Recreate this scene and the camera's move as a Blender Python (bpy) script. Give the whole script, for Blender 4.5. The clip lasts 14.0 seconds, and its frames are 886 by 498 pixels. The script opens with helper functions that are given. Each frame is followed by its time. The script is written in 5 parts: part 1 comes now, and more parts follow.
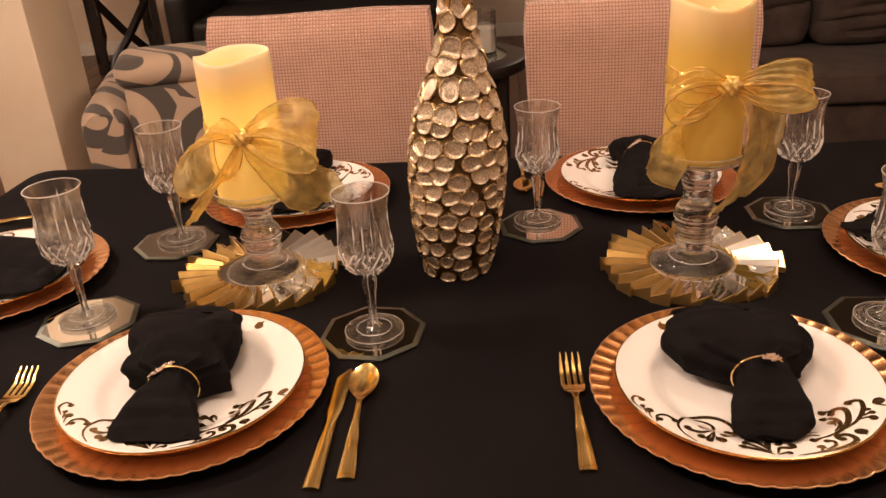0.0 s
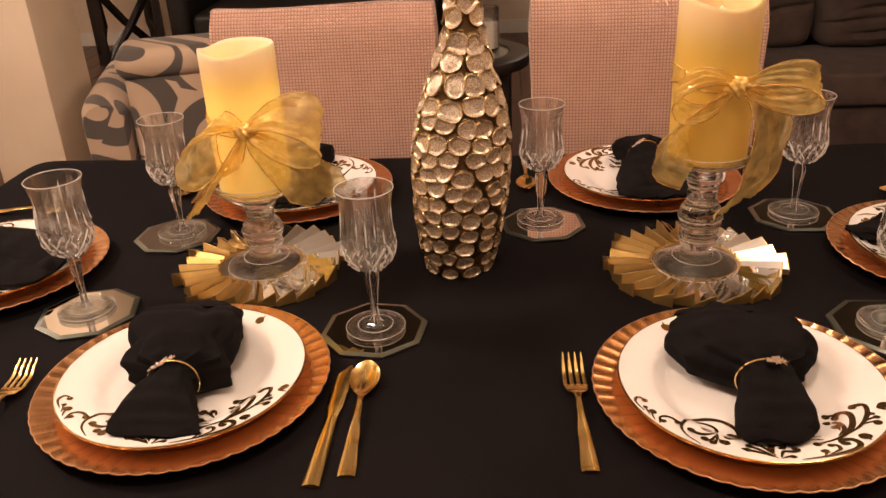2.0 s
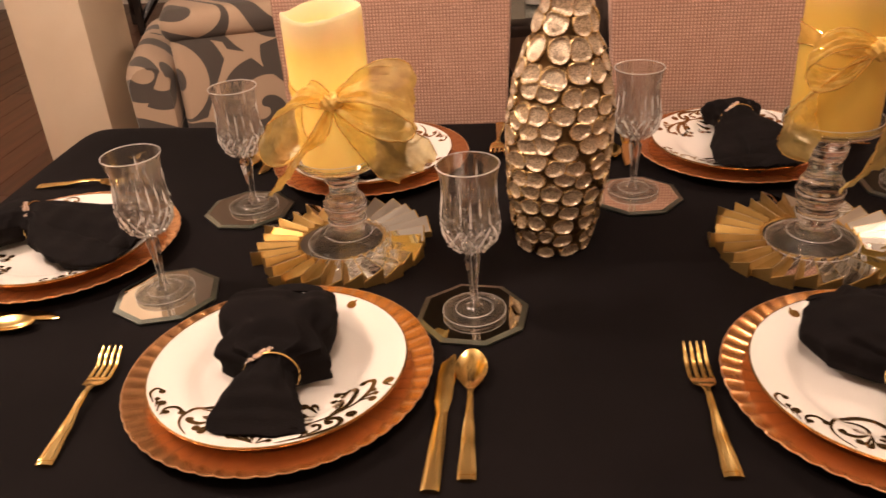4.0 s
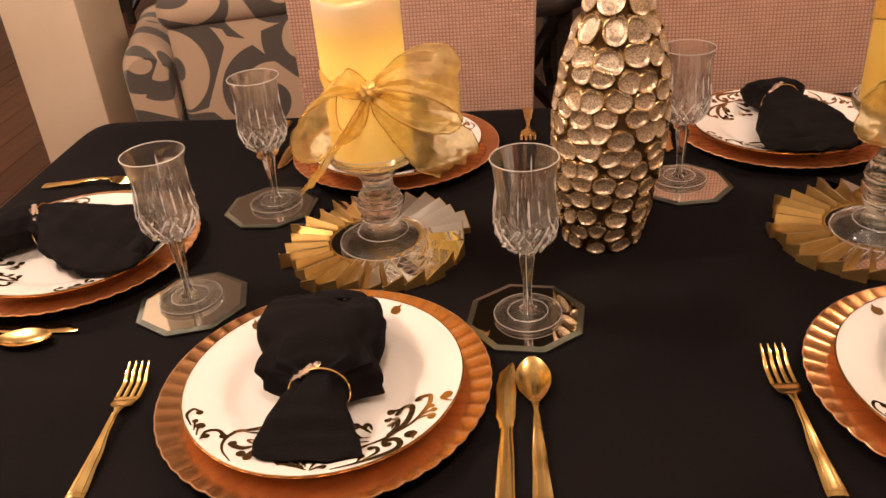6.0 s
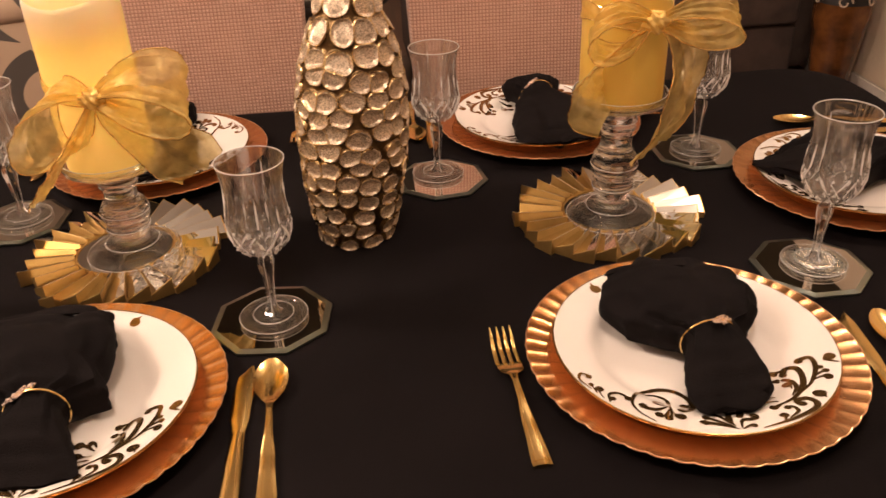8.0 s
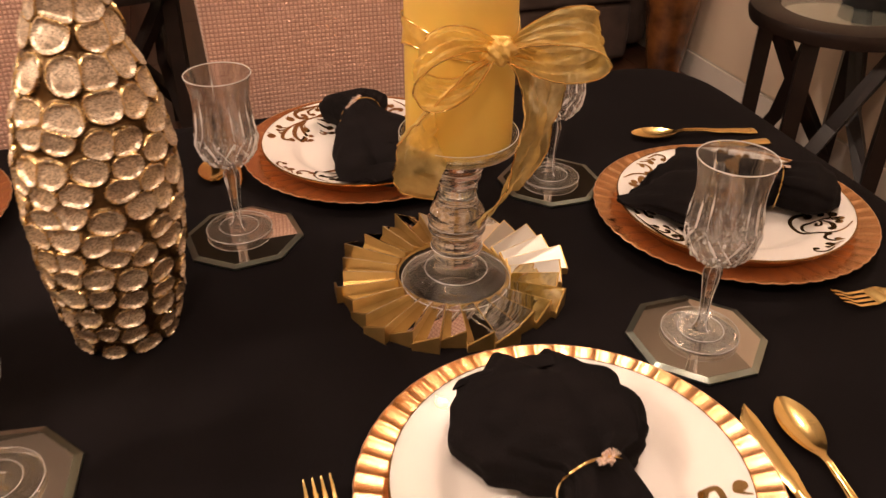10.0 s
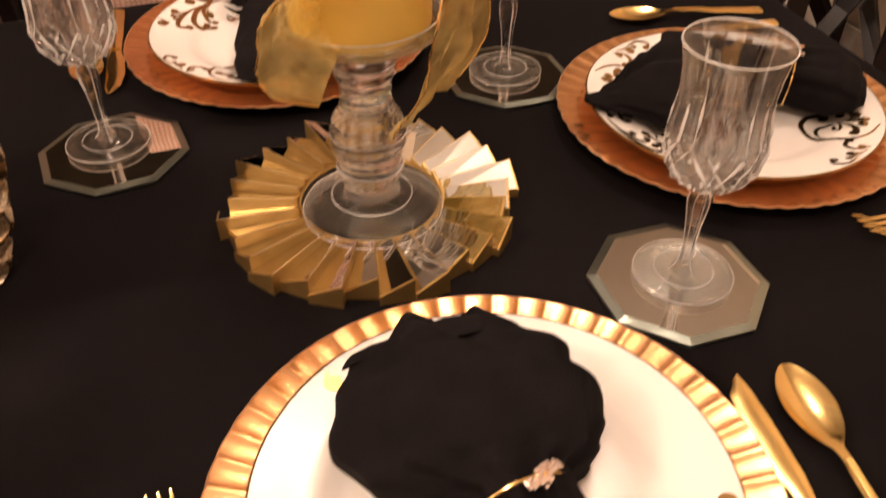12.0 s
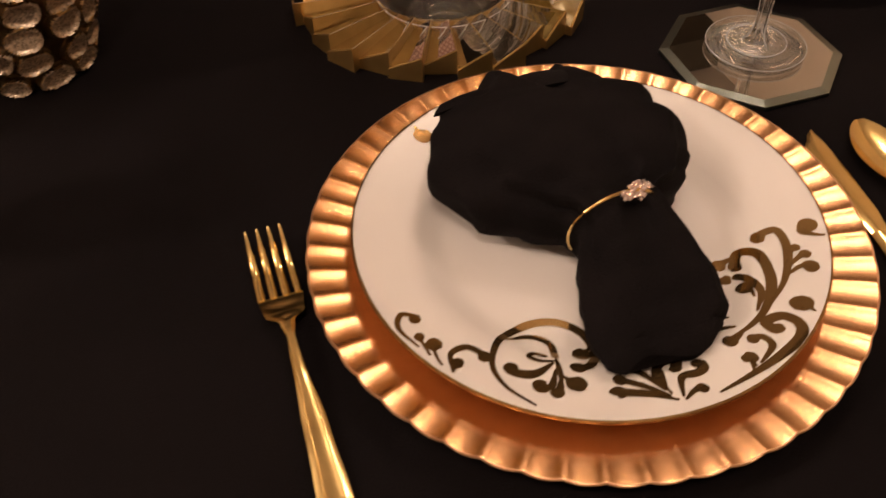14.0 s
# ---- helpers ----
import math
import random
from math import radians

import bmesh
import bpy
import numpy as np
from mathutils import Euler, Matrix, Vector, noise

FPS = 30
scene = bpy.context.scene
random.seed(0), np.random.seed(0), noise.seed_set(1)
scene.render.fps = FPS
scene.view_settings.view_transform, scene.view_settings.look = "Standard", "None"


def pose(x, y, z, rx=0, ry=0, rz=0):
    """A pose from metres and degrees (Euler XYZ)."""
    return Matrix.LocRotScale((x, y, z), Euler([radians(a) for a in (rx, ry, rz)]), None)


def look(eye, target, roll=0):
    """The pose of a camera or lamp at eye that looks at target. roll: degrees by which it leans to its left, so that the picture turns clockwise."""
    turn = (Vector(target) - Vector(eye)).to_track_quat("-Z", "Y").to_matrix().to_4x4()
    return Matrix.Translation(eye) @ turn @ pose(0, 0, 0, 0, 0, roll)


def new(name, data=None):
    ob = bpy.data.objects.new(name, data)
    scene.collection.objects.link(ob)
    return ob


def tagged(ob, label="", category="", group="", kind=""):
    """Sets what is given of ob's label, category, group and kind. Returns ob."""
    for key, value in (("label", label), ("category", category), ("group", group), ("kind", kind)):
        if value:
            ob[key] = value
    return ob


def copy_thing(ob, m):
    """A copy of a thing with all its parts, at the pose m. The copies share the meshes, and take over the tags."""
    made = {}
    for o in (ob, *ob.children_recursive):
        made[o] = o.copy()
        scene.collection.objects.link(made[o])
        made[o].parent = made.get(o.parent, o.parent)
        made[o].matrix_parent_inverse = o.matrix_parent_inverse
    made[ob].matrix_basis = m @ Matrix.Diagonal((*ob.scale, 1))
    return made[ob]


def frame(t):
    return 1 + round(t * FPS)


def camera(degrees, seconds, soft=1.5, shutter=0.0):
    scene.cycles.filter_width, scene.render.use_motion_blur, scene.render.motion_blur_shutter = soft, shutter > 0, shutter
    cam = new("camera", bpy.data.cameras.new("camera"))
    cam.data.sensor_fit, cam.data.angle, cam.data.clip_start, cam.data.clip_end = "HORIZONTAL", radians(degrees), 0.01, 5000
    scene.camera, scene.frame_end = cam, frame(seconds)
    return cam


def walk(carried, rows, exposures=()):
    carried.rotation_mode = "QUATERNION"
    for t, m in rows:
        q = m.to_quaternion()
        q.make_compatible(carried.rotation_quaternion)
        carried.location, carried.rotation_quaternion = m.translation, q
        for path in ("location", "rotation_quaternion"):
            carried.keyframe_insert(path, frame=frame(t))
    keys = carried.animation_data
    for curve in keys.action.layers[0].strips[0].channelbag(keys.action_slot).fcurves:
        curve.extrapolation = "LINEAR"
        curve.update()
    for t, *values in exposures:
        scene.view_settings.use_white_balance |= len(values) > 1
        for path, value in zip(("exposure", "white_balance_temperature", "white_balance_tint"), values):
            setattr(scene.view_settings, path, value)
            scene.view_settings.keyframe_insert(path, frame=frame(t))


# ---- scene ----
cam = camera(56.6, 14.0, shutter=0.5)
PATH = [
    (0, (0.11, 0.123, 1.31), (-0.034, 1.92, 0.443), -3.6),
    (0.5, (0.113, 0.126, 1.313), (-0.03, 1.923, 0.447), -3.6),
    (1, (0.11, 0.126, 1.311), (-0.034, 1.923, 0.446), -3.5),
    (1.5, (0.11, 0.126, 1.31), (-0.031, 1.921, 0.439), -3.3),
    (2, (0.103, 0.129, 1.309), (-0.036, 1.922, 0.433), -2.7),
    (2.5, (0.103, 0.134, 1.313), (-0.031, 1.925, 0.434), -2.9),
    (3, (0.082, 0.153, 1.312), (-0.053, 1.936, 0.416), -3.3),
    (3.5, (0.043, 0.179, 1.307), (-0.114, 1.938, 0.369), -3.3),
    (4, (0.004, 0.199, 1.307), (-0.196, 1.938, 0.34), -3.9),
    (4.2, (-0.01, 0.204, 1.309), (-0.228, 1.939, 0.338), -4.2),
    (6.3, (-0.07, 0.268, 1.289), (-0.224, 1.987, 0.279), -5.1),
    (6.5, (-0.042, 0.267, 1.288), (-0.148, 1.986, 0.27), -5.4),
    (7, (0.004, 0.263, 1.288), (0.041, 1.975, 0.255), -4.4),
    (7.5, (0.036, 0.251, 1.292), (0.167, 1.961, 0.263), -3.2),
    (8, (0.051, 0.252, 1.292), (0.237, 1.96, 0.269), -2.1),
    (8.5, (0.055, 0.278, 1.302), (0.338, 1.981, 0.293), -0.7),
    (9, (0.08, 0.345, 1.301), (0.504, 2.018, 0.29), 0.8),
    (9.2, (0.094, 0.37, 1.293), (0.559, 2.03, 0.279), 0.8),
    (11.3, (0.265, 0.656, 1.232), (0.796, 2.16, 0.025), 1.2),
    (11.5, (0.288, 0.646, 1.216), (0.764, 2.168, 0.009), -0.9),
    (12, (0.258, 0.646, 1.183), (0.746, 2.09, -0.112), 0.1),
    (12.5, (0.236, 0.628, 1.158), (0.686, 2.01, -0.216), -0.4),
    (13, (0.23, 0.62, 1.14), (0.656, 1.947, -0.295), -1.4),
    (13.5, (0.22, 0.6, 1.132), (0.621, 1.9, -0.334), -1.5),
    (14, (0.193, 0.584, 1.133), (0.569, 1.873, -0.349), -2.2),
]
walk(cam, [(t, look(eye, target, roll)) for t, eye, target, roll in PATH], exposures=[(0.0, 0.18), (6.5, 0.18), (8.5, 0.14), (9.0, 0.02), (11.3, 0.50), (12.5, 0.40), (13.0, 0.19), (13.5, -0.36), (14.0, -0.50)])

# ---- light ----
world = bpy.data.worlds.new("room_dark")
world.use_nodes = True
world.node_tree.nodes["Background"].inputs[0].default_value = (1.0, 0.75, 0.55, 1)
world.node_tree.nodes["Background"].inputs[1].default_value = 0.02
scene.world = world
WARM = (1.0, 0.752, 0.60)


def lamp(name, kind, at, power, size, color=WARM, target=None):
    d = bpy.data.lights.new(name, kind)
    d.energy, d.color = power, color
    if kind == "AREA":
        d.shape, d.size = "DISK", size
    else:
        d.shadow_soft_size = size
    o = new(name, d)
    o.matrix_world = look(at, target) if target else Matrix.Translation(at)
    return o


CEIL = 2.5
DROP, PANEL_DROP = 0.22, 0.16
# lamps out of view: first two follow the shadows, the others added to brighten
LAMPS = [(-1.45, 1.1, 66), (1.0, 1.62, 23), (-0.05, 0.30, 33), (0.9, 5.6, 9), (-3.2, 3.3, 50)]
for lx, ly, p in LAMPS:
    lamp("ceiling_lamp_light", "POINT", (lx, ly, CEIL - DROP - (PANEL_DROP if ly > 3.05 and lx > -1.15 else 0)), p, 0.09)


# ---- materials ----
def mat(name, c1, c2=None, rough=0.5, metal=0.0, scale=20.0, bump=0.0, bscale=200.0, trans=0.0, ior=1.45, rvar=0.0, sheen=0.0, coat=0.0, detail=4.0, spec=0.5):
    m = bpy.data.materials.new(name)
    m.use_nodes = True
    nt = m.node_tree
    b = nt.nodes["Principled BSDF"]
    b.inputs["Roughness"].default_value = rough
    b.inputs["Metallic"].default_value = metal
    b.inputs["Transmission Weight"].default_value = trans
    b.inputs["IOR"].default_value = ior
    b.inputs["Sheen Weight"].default_value = sheen
    b.inputs["Coat Weight"].default_value = coat
    b.inputs["Specular IOR Level"].default_value = spec
    b.inputs["Base Color"].default_value = (*c1, 1)
    tc = nt.nodes.new("ShaderNodeTexCoord")
    if c2 or rvar:
        n = nt.nodes.new("ShaderNodeTexNoise")
        n.inputs["Scale"].default_value, n.inputs["Detail"].default_value = scale, detail
        nt.links.new(tc.outputs["Object"], n.inputs["Vector"])
        if c2:
            r = nt.nodes.new("ShaderNodeValToRGB")
            r.color_ramp.elements[0].color, r.color_ramp.elements[1].color = (*c1, 1), (*c2, 1)
            r.color_ramp.elements[0].position, r.color_ramp.elements[1].position = 0.35, 0.65
            nt.links.new(n.outputs["Fac"], r.inputs["Fac"])
            nt.links.new(r.outputs["Color"], b.inputs["Base Color"])
        if rvar:
            k = nt.nodes.new("ShaderNodeMapRange")
            k.inputs["To Min"].default_value, k.inputs["To Max"].default_value = max(0, rough - rvar), rough + rvar
            nt.links.new(n.outputs["Fac"], k.inputs["Value"])
            nt.links.new(k.outputs["Result"], b.inputs["Roughness"])
    if bump:
        n2 = nt.nodes.new("ShaderNodeTexNoise")
        n2.inputs["Scale"].default_value, n2.inputs["Detail"].default_value = bscale, 3
        nt.links.new(tc.outputs["Object"], n2.inputs["Vector"])
        bp = nt.nodes.new("ShaderNodeBump")
        bp.inputs["Strength"].default_value, bp.inputs["Distance"].default_value = bump, 0.002
        nt.links.new(n2.outputs["Fac"], bp.inputs["Height"])
        nt.links.new(bp.outputs["Normal"], b.inputs["Normal"])
    return m


M_CLOTH = mat("black_tablecloth", (0.0050, 0.0036, 0.0040), (0.0072, 0.0054, 0.0058), rough=0.85, scale=6, bump=0.35, bscale=900, spec=0.10)
M_NAPKIN = mat("black_napkin", (0.0056, 0.0042, 0.0045), (0.0088, 0.0067, 0.0069), rough=0.88, scale=30, bump=0.5, bscale=700, spec=0.12)
M_COPPER = mat("copper_lacquer", (0.74, 0.385, 0.175), (0.82, 0.445, 0.215), rough=0.24, metal=1.0, scale=60, bump=0.08, bscale=900, rvar=0.06)
M_COPPER_EDGE = mat("bright_copper", (0.86, 0.50, 0.28), (0.90, 0.55, 0.32), rough=0.3, metal=0.9, scale=60)
M_PORC = mat("white_porcelain", (0.83, 0.785, 0.735), (0.85, 0.805, 0.755), rough=0.24, scale=5, coat=0.05)
M_GOLD = mat("polished_gold", (0.90, 0.63, 0.24), (0.93, 0.67, 0.28), rough=0.16, metal=1.0, scale=40, rvar=0.05)
M_GOLDLEAF = mat("gold_print", (0.40, 0.24, 0.09), (0.46, 0.28, 0.11), rough=0.09, metal=0.9, scale=60, rvar=0.04)
M_GOLDEDGE = mat("gold_plate_edge", (0.30, 0.17, 0.06), (0.40, 0.24, 0.09), rough=0.25, metal=0.9, scale=60)
M_GOLDTRIM = mat("gold_lacquered_wood", (0.58, 0.38, 0.13), (0.66, 0.44, 0.16), rough=0.34, metal=0.85, scale=50, rvar=0.08, bump=0.06)
M_MIRROR = mat("mirror_glass", (0.80, 0.78, 0.73), rough=0.015, metal=1.0)
M_MIRROREDGE = mat("mirror_bevel", (0.30, 0.33, 0.29), rough=0.28, metal=1.0)


def mat_glass(name, clear, tint=(1, 1, 1), floor_gloss=0.10, rough=0.2):
    """Clear glass: bending glass blended with a plain clear coat that only mirrors."""
    m = mat(name, tint, rough=0.0, trans=1.0, ior=1.45)
    nt = m.node_tree
    tr, gl, lw = nt.nodes.new("ShaderNodeBsdfTransparent"), nt.nodes.new("ShaderNodeBsdfGlossy"), nt.nodes.new("ShaderNodeLayerWeight")
    gl.inputs["Roughness"].default_value = rough
    a, b = nt.nodes.new("ShaderNodeMixShader"), nt.nodes.new("ShaderNodeMixShader")
    tr.inputs[0].default_value = (*[0.99 * c for c in tint], 1)
    pw, ma = nt.nodes.new("ShaderNodeMath"), nt.nodes.new("ShaderNodeMath")
    pw.operation, ma.operation = "POWER", "MULTIPLY_ADD"
    pw.inputs[1].default_value, ma.inputs[1].default_value, ma.inputs[2].default_value = 4.0, 0.7, floor_gloss
    nt.links.new(lw.outputs["Facing"], pw.inputs[0])
    nt.links.new(pw.outputs[0], ma.inputs[0])
    nt.links.new(ma.outputs[0], a.inputs[0])
    nt.links.new(tr.outputs[0], a.inputs[1])
    nt.links.new(gl.outputs[0], a.inputs[2])
    b.inputs[0].default_value = clear
    nt.links.new(nt.nodes["Principled BSDF"].outputs[0], b.inputs[1])
    nt.links.new(a.outputs[0], b.inputs[2])
    nt.links.new(b.outputs[0], nt.nodes["Material Output"].inputs["Surface"])
    return m


M_GLASS = mat_glass("cut_crystal", 0.62, floor_gloss=0.06, rough=0.07)


def mat_glint():
    """Painted glints for the glass: pale, shiny, partly clear lines."""
    m = mat("painted_glint", (0.90, 0.88, 0.86), rough=0.25, coat=0.6)
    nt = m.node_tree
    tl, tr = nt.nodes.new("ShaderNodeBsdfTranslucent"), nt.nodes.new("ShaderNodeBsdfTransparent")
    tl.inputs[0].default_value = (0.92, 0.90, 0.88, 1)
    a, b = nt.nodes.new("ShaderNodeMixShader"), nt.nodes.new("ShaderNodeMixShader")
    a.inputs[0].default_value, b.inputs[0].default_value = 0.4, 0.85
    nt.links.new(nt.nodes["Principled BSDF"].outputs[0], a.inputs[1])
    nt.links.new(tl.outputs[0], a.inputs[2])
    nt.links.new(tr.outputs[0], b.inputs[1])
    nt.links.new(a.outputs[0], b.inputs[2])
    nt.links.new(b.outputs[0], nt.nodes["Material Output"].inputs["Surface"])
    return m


M_GLINT = mat_glint()
M_GLASS_STEM = mat_glass("stem_glass", 0.30, floor_gloss=0.12, rough=0.06)
M_GLASS_THICK = mat_glass("clear_glass", 0.25, floor_gloss=0.06, rough=0.05)
M_GLASS_FOOT = mat_glass("foot_glass", 0.75, floor_gloss=0.05, rough=0.05)
M_PANE = mat("table_glass", (0.85, 0.95, 0.90), rough=0.02, trans=0.9, ior=1.5)
M_DARKWOOD = mat("dark_wood", (0.012, 0.008, 0.007), (0.022, 0.014, 0.011), rough=0.35, scale=14, bump=0.1, bscale=80)
M_METALBLACK = mat("black_metal", (0.01, 0.009, 0.009), (0.016, 0.014, 0.013), rough=0.4, scale=30)
M_SOFA = mat("brown_microfibre", (0.050, 0.034, 0.027), (0.086, 0.058, 0.047), rough=0.9, scale=9, bump=0.5, bscale=90, sheen=0.05)
M_LEATHER = mat("black_leather", (0.012, 0.010, 0.010), (0.018, 0.015, 0.014), rough=0.45, scale=12, bump=0.3, bscale=120)
M_WALL = mat("cream_wall", (0.72, 0.58, 0.44), (0.77, 0.63, 0.48), rough=0.7, scale=3, bump=0.12, bscale=150)
M_COLUMN = mat("cream_column", (0.82, 0.68, 0.51), (0.87, 0.74, 0.57), rough=0.6, scale=4, bump=0.15, bscale=120)
M_CEIL = mat("white_ceiling", (0.78, 0.74, 0.68), (0.80, 0.76, 0.70), rough=0.9, scale=5, bump=0.3, bscale=120)
# for the unseen panel that darkens the mirror reflections
M_DARK_PANEL = mat("dark_reflection_panel", (0.050, 0.042, 0.028), (0.070, 0.058, 0.040), rough=0.6, scale=4, bump=0.2, bscale=60)
M_TRIM = mat("white_trim", (0.76, 0.70, 0.62), (0.79, 0.73, 0.65), rough=0.4, scale=8)
M_CRYSTAL = mat("crystal_stone", (0.95, 0.80, 0.72), rough=0.05, metal=0.85)



def mat_wax(name, glow, low, high, d0, d1):
    m = mat(name, low, rough=0.45, scale=8, bump=0.06, bscale=60)
    nt = m.node_tree
    b = nt.nodes["Principled BSDF"]
    b.inputs["Subsurface Weight"].default_value = 0.35
    b.inputs["Subsurface Radius"].default_value = (0.03, 0.018, 0.006)
    b.inputs["Subsurface Scale"].default_value = 0.5
    # the inner lamp's glow is put into the wax's emission, by height
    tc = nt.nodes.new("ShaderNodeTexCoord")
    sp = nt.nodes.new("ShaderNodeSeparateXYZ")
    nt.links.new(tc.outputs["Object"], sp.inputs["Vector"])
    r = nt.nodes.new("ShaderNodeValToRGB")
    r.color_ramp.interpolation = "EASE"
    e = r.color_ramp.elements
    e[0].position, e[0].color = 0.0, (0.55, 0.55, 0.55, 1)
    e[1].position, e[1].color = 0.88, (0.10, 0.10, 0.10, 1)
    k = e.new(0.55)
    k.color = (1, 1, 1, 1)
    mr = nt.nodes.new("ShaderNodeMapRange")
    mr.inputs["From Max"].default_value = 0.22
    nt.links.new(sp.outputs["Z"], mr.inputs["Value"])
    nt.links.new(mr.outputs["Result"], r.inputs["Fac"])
    # pale top and yellow body: lamp light and inner glow put into the colour
    lit_tone = nt.nodes.new("ShaderNodeValToRGB")
    lit_tone.color_ramp.interpolation = "EASE"
    lit_tone.color_ramp.elements[0].color, lit_tone.color_ramp.elements[1].color = (*low, 1), (*high, 1)
    lit_tone.color_ramp.elements[0].position, lit_tone.color_ramp.elements[1].position = d0, d1
    nt.links.new(mr.outputs["Result"], lit_tone.inputs["Fac"])
    nt.links.new(lit_tone.outputs["Color"], b.inputs["Base Color"])
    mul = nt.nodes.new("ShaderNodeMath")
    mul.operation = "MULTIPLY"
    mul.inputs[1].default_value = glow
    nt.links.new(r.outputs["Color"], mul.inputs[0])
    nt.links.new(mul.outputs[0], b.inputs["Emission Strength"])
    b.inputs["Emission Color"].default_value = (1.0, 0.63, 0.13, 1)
    return m


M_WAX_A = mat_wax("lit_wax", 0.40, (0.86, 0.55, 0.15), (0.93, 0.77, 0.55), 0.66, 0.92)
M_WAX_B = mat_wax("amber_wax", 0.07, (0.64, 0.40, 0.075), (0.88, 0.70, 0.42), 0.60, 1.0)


def mat_organza():
    m = bpy.data.materials.new("gold_organza")
    m.use_nodes = True
    nt = m.node_tree
    out, b = nt.nodes["Material Output"], nt.nodes["Principled BSDF"]
    b.inputs["Base Color"].default_value = (0.92, 0.70, 0.27, 1)
    b.inputs["Roughness"].default_value, b.inputs["Metallic"].default_value = 0.35, 0.25
    tl = nt.nodes.new("ShaderNodeBsdfTranslucent")
    tl.inputs[0].default_value = (0.95, 0.76, 0.33, 1)
    mx = nt.nodes.new("ShaderNodeMixShader")
    mx.inputs[0].default_value = 0.4
    nt.links.new(b.outputs[0], mx.inputs[1])
    nt.links.new(tl.outputs[0], mx.inputs[2])
    tr = nt.nodes.new("ShaderNodeBsdfTransparent")
    tr.inputs[0].default_value = (0.98, 0.90, 0.64, 1)
    tc = nt.nodes.new("ShaderNodeTexCoord")
    n = nt.nodes.new("ShaderNodeTexNoise")
    n.inputs["Scale"].default_value, n.inputs["Detail"].default_value = 45, 5
    nt.links.new(tc.outputs["Object"], n.inputs["Vector"])
    k = nt.nodes.new("ShaderNodeMapRange")
    k.inputs["From Min"].default_value, k.inputs["From Max"].default_value = 0.3, 0.7
    k.inputs["To Min"].default_value, k.inputs["To Max"].default_value = 0.30, 0.58
    cr = nt.nodes.new("ShaderNodeTexNoise")
    cr.inputs["Scale"].default_value, cr.inputs["Detail"].default_value = 160, 4
    nt.links.new(tc.outputs["Object"], cr.inputs["Vector"])
    bp = nt.nodes.new("ShaderNodeBump")
    bp.inputs["Strength"].default_value, bp.inputs["Distance"].default_value = 0.7, 0.002
    nt.links.new(cr.outputs["Fac"], bp.inputs["Height"])
    nt.links.new(bp.outputs["Normal"], b.inputs["Normal"])
    nt.links.new(n.outputs["Fac"], k.inputs["Value"])
    m2 = nt.nodes.new("ShaderNodeMixShader")
    nt.links.new(k.outputs["Result"], m2.inputs[0])
    nt.links.new(tr.outputs[0], m2.inputs[1])
    nt.links.new(mx.outputs[0], m2.inputs[2])
    nt.links.new(m2.outputs[0], out.inputs["Surface"])
    return m


M_ORGANZA = mat_organza()


def mat_waffle():
    """Pink-beige waffle weave: raised squares between sunk darker grooves, 6 mm apart."""
    m = mat("waffle_fabric", (0.56, 0.36, 0.28), rough=0.9, sheen=0.2)
    nt = m.node_tree
    b = nt.nodes["Principled BSDF"]
    tc = nt.nodes.new("ShaderNodeTexCoord")
    sp = nt.nodes.new("ShaderNodeSeparateXYZ")
    nt.links.new(tc.outputs["Object"], sp.inputs["Vector"])
    waves = []
    for ax in ("X", "Z"):
        a = nt.nodes.new("ShaderNodeMath")
        a.operation = "MULTIPLY"
        a.inputs[1].default_value = 2 * math.pi / 0.0064
        s_ = nt.nodes.new("ShaderNodeMath")
        s_.operation = "SINE"
        nt.links.new(sp.outputs[ax], a.inputs[0])
        nt.links.new(a.outputs[0], s_.inputs[0])
        waves.append(s_)
    mn = nt.nodes.new("ShaderNodeMath")
    mn.operation = "MINIMUM"
    nt.links.new(waves[0].outputs[0], mn.inputs[0])
    nt.links.new(waves[1].outputs[0], mn.inputs[1])
    n = nt.nodes.new("ShaderNodeTexNoise")
    n.inputs["Scale"].default_value = 25
    nt.links.new(tc.outputs["Object"], n.inputs["Vector"])
    ad = nt.nodes.new("ShaderNodeMath")
    ad.operation = "MULTIPLY_ADD"
    ad.inputs[1].default_value, ad.inputs[2].default_value = 0.5, -0.25
    nt.links.new(n.outputs["Fac"], ad.inputs[0])
    sm = nt.nodes.new("ShaderNodeMath")
    nt.links.new(mn.outputs[0], sm.inputs[0])
    nt.links.new(ad.outputs[0], sm.inputs[1])
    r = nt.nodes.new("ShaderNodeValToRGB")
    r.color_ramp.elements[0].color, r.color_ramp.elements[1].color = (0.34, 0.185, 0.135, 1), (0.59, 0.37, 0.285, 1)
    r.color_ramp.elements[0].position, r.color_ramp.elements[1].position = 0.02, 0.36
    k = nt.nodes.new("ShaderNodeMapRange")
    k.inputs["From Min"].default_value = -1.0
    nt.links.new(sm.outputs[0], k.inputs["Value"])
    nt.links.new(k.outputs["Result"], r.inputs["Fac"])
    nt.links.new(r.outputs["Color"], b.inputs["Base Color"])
    bp = nt.nodes.new("ShaderNodeBump")
    bp.inputs["Strength"].default_value, bp.inputs["Distance"].default_value = 0.6, 0.002
    nt.links.new(k.outputs["Result"], bp.inputs["Height"])
    nt.links.new(bp.outputs["Normal"], b.inputs["Normal"])
    return m


M_WAFFLE = mat_waffle()


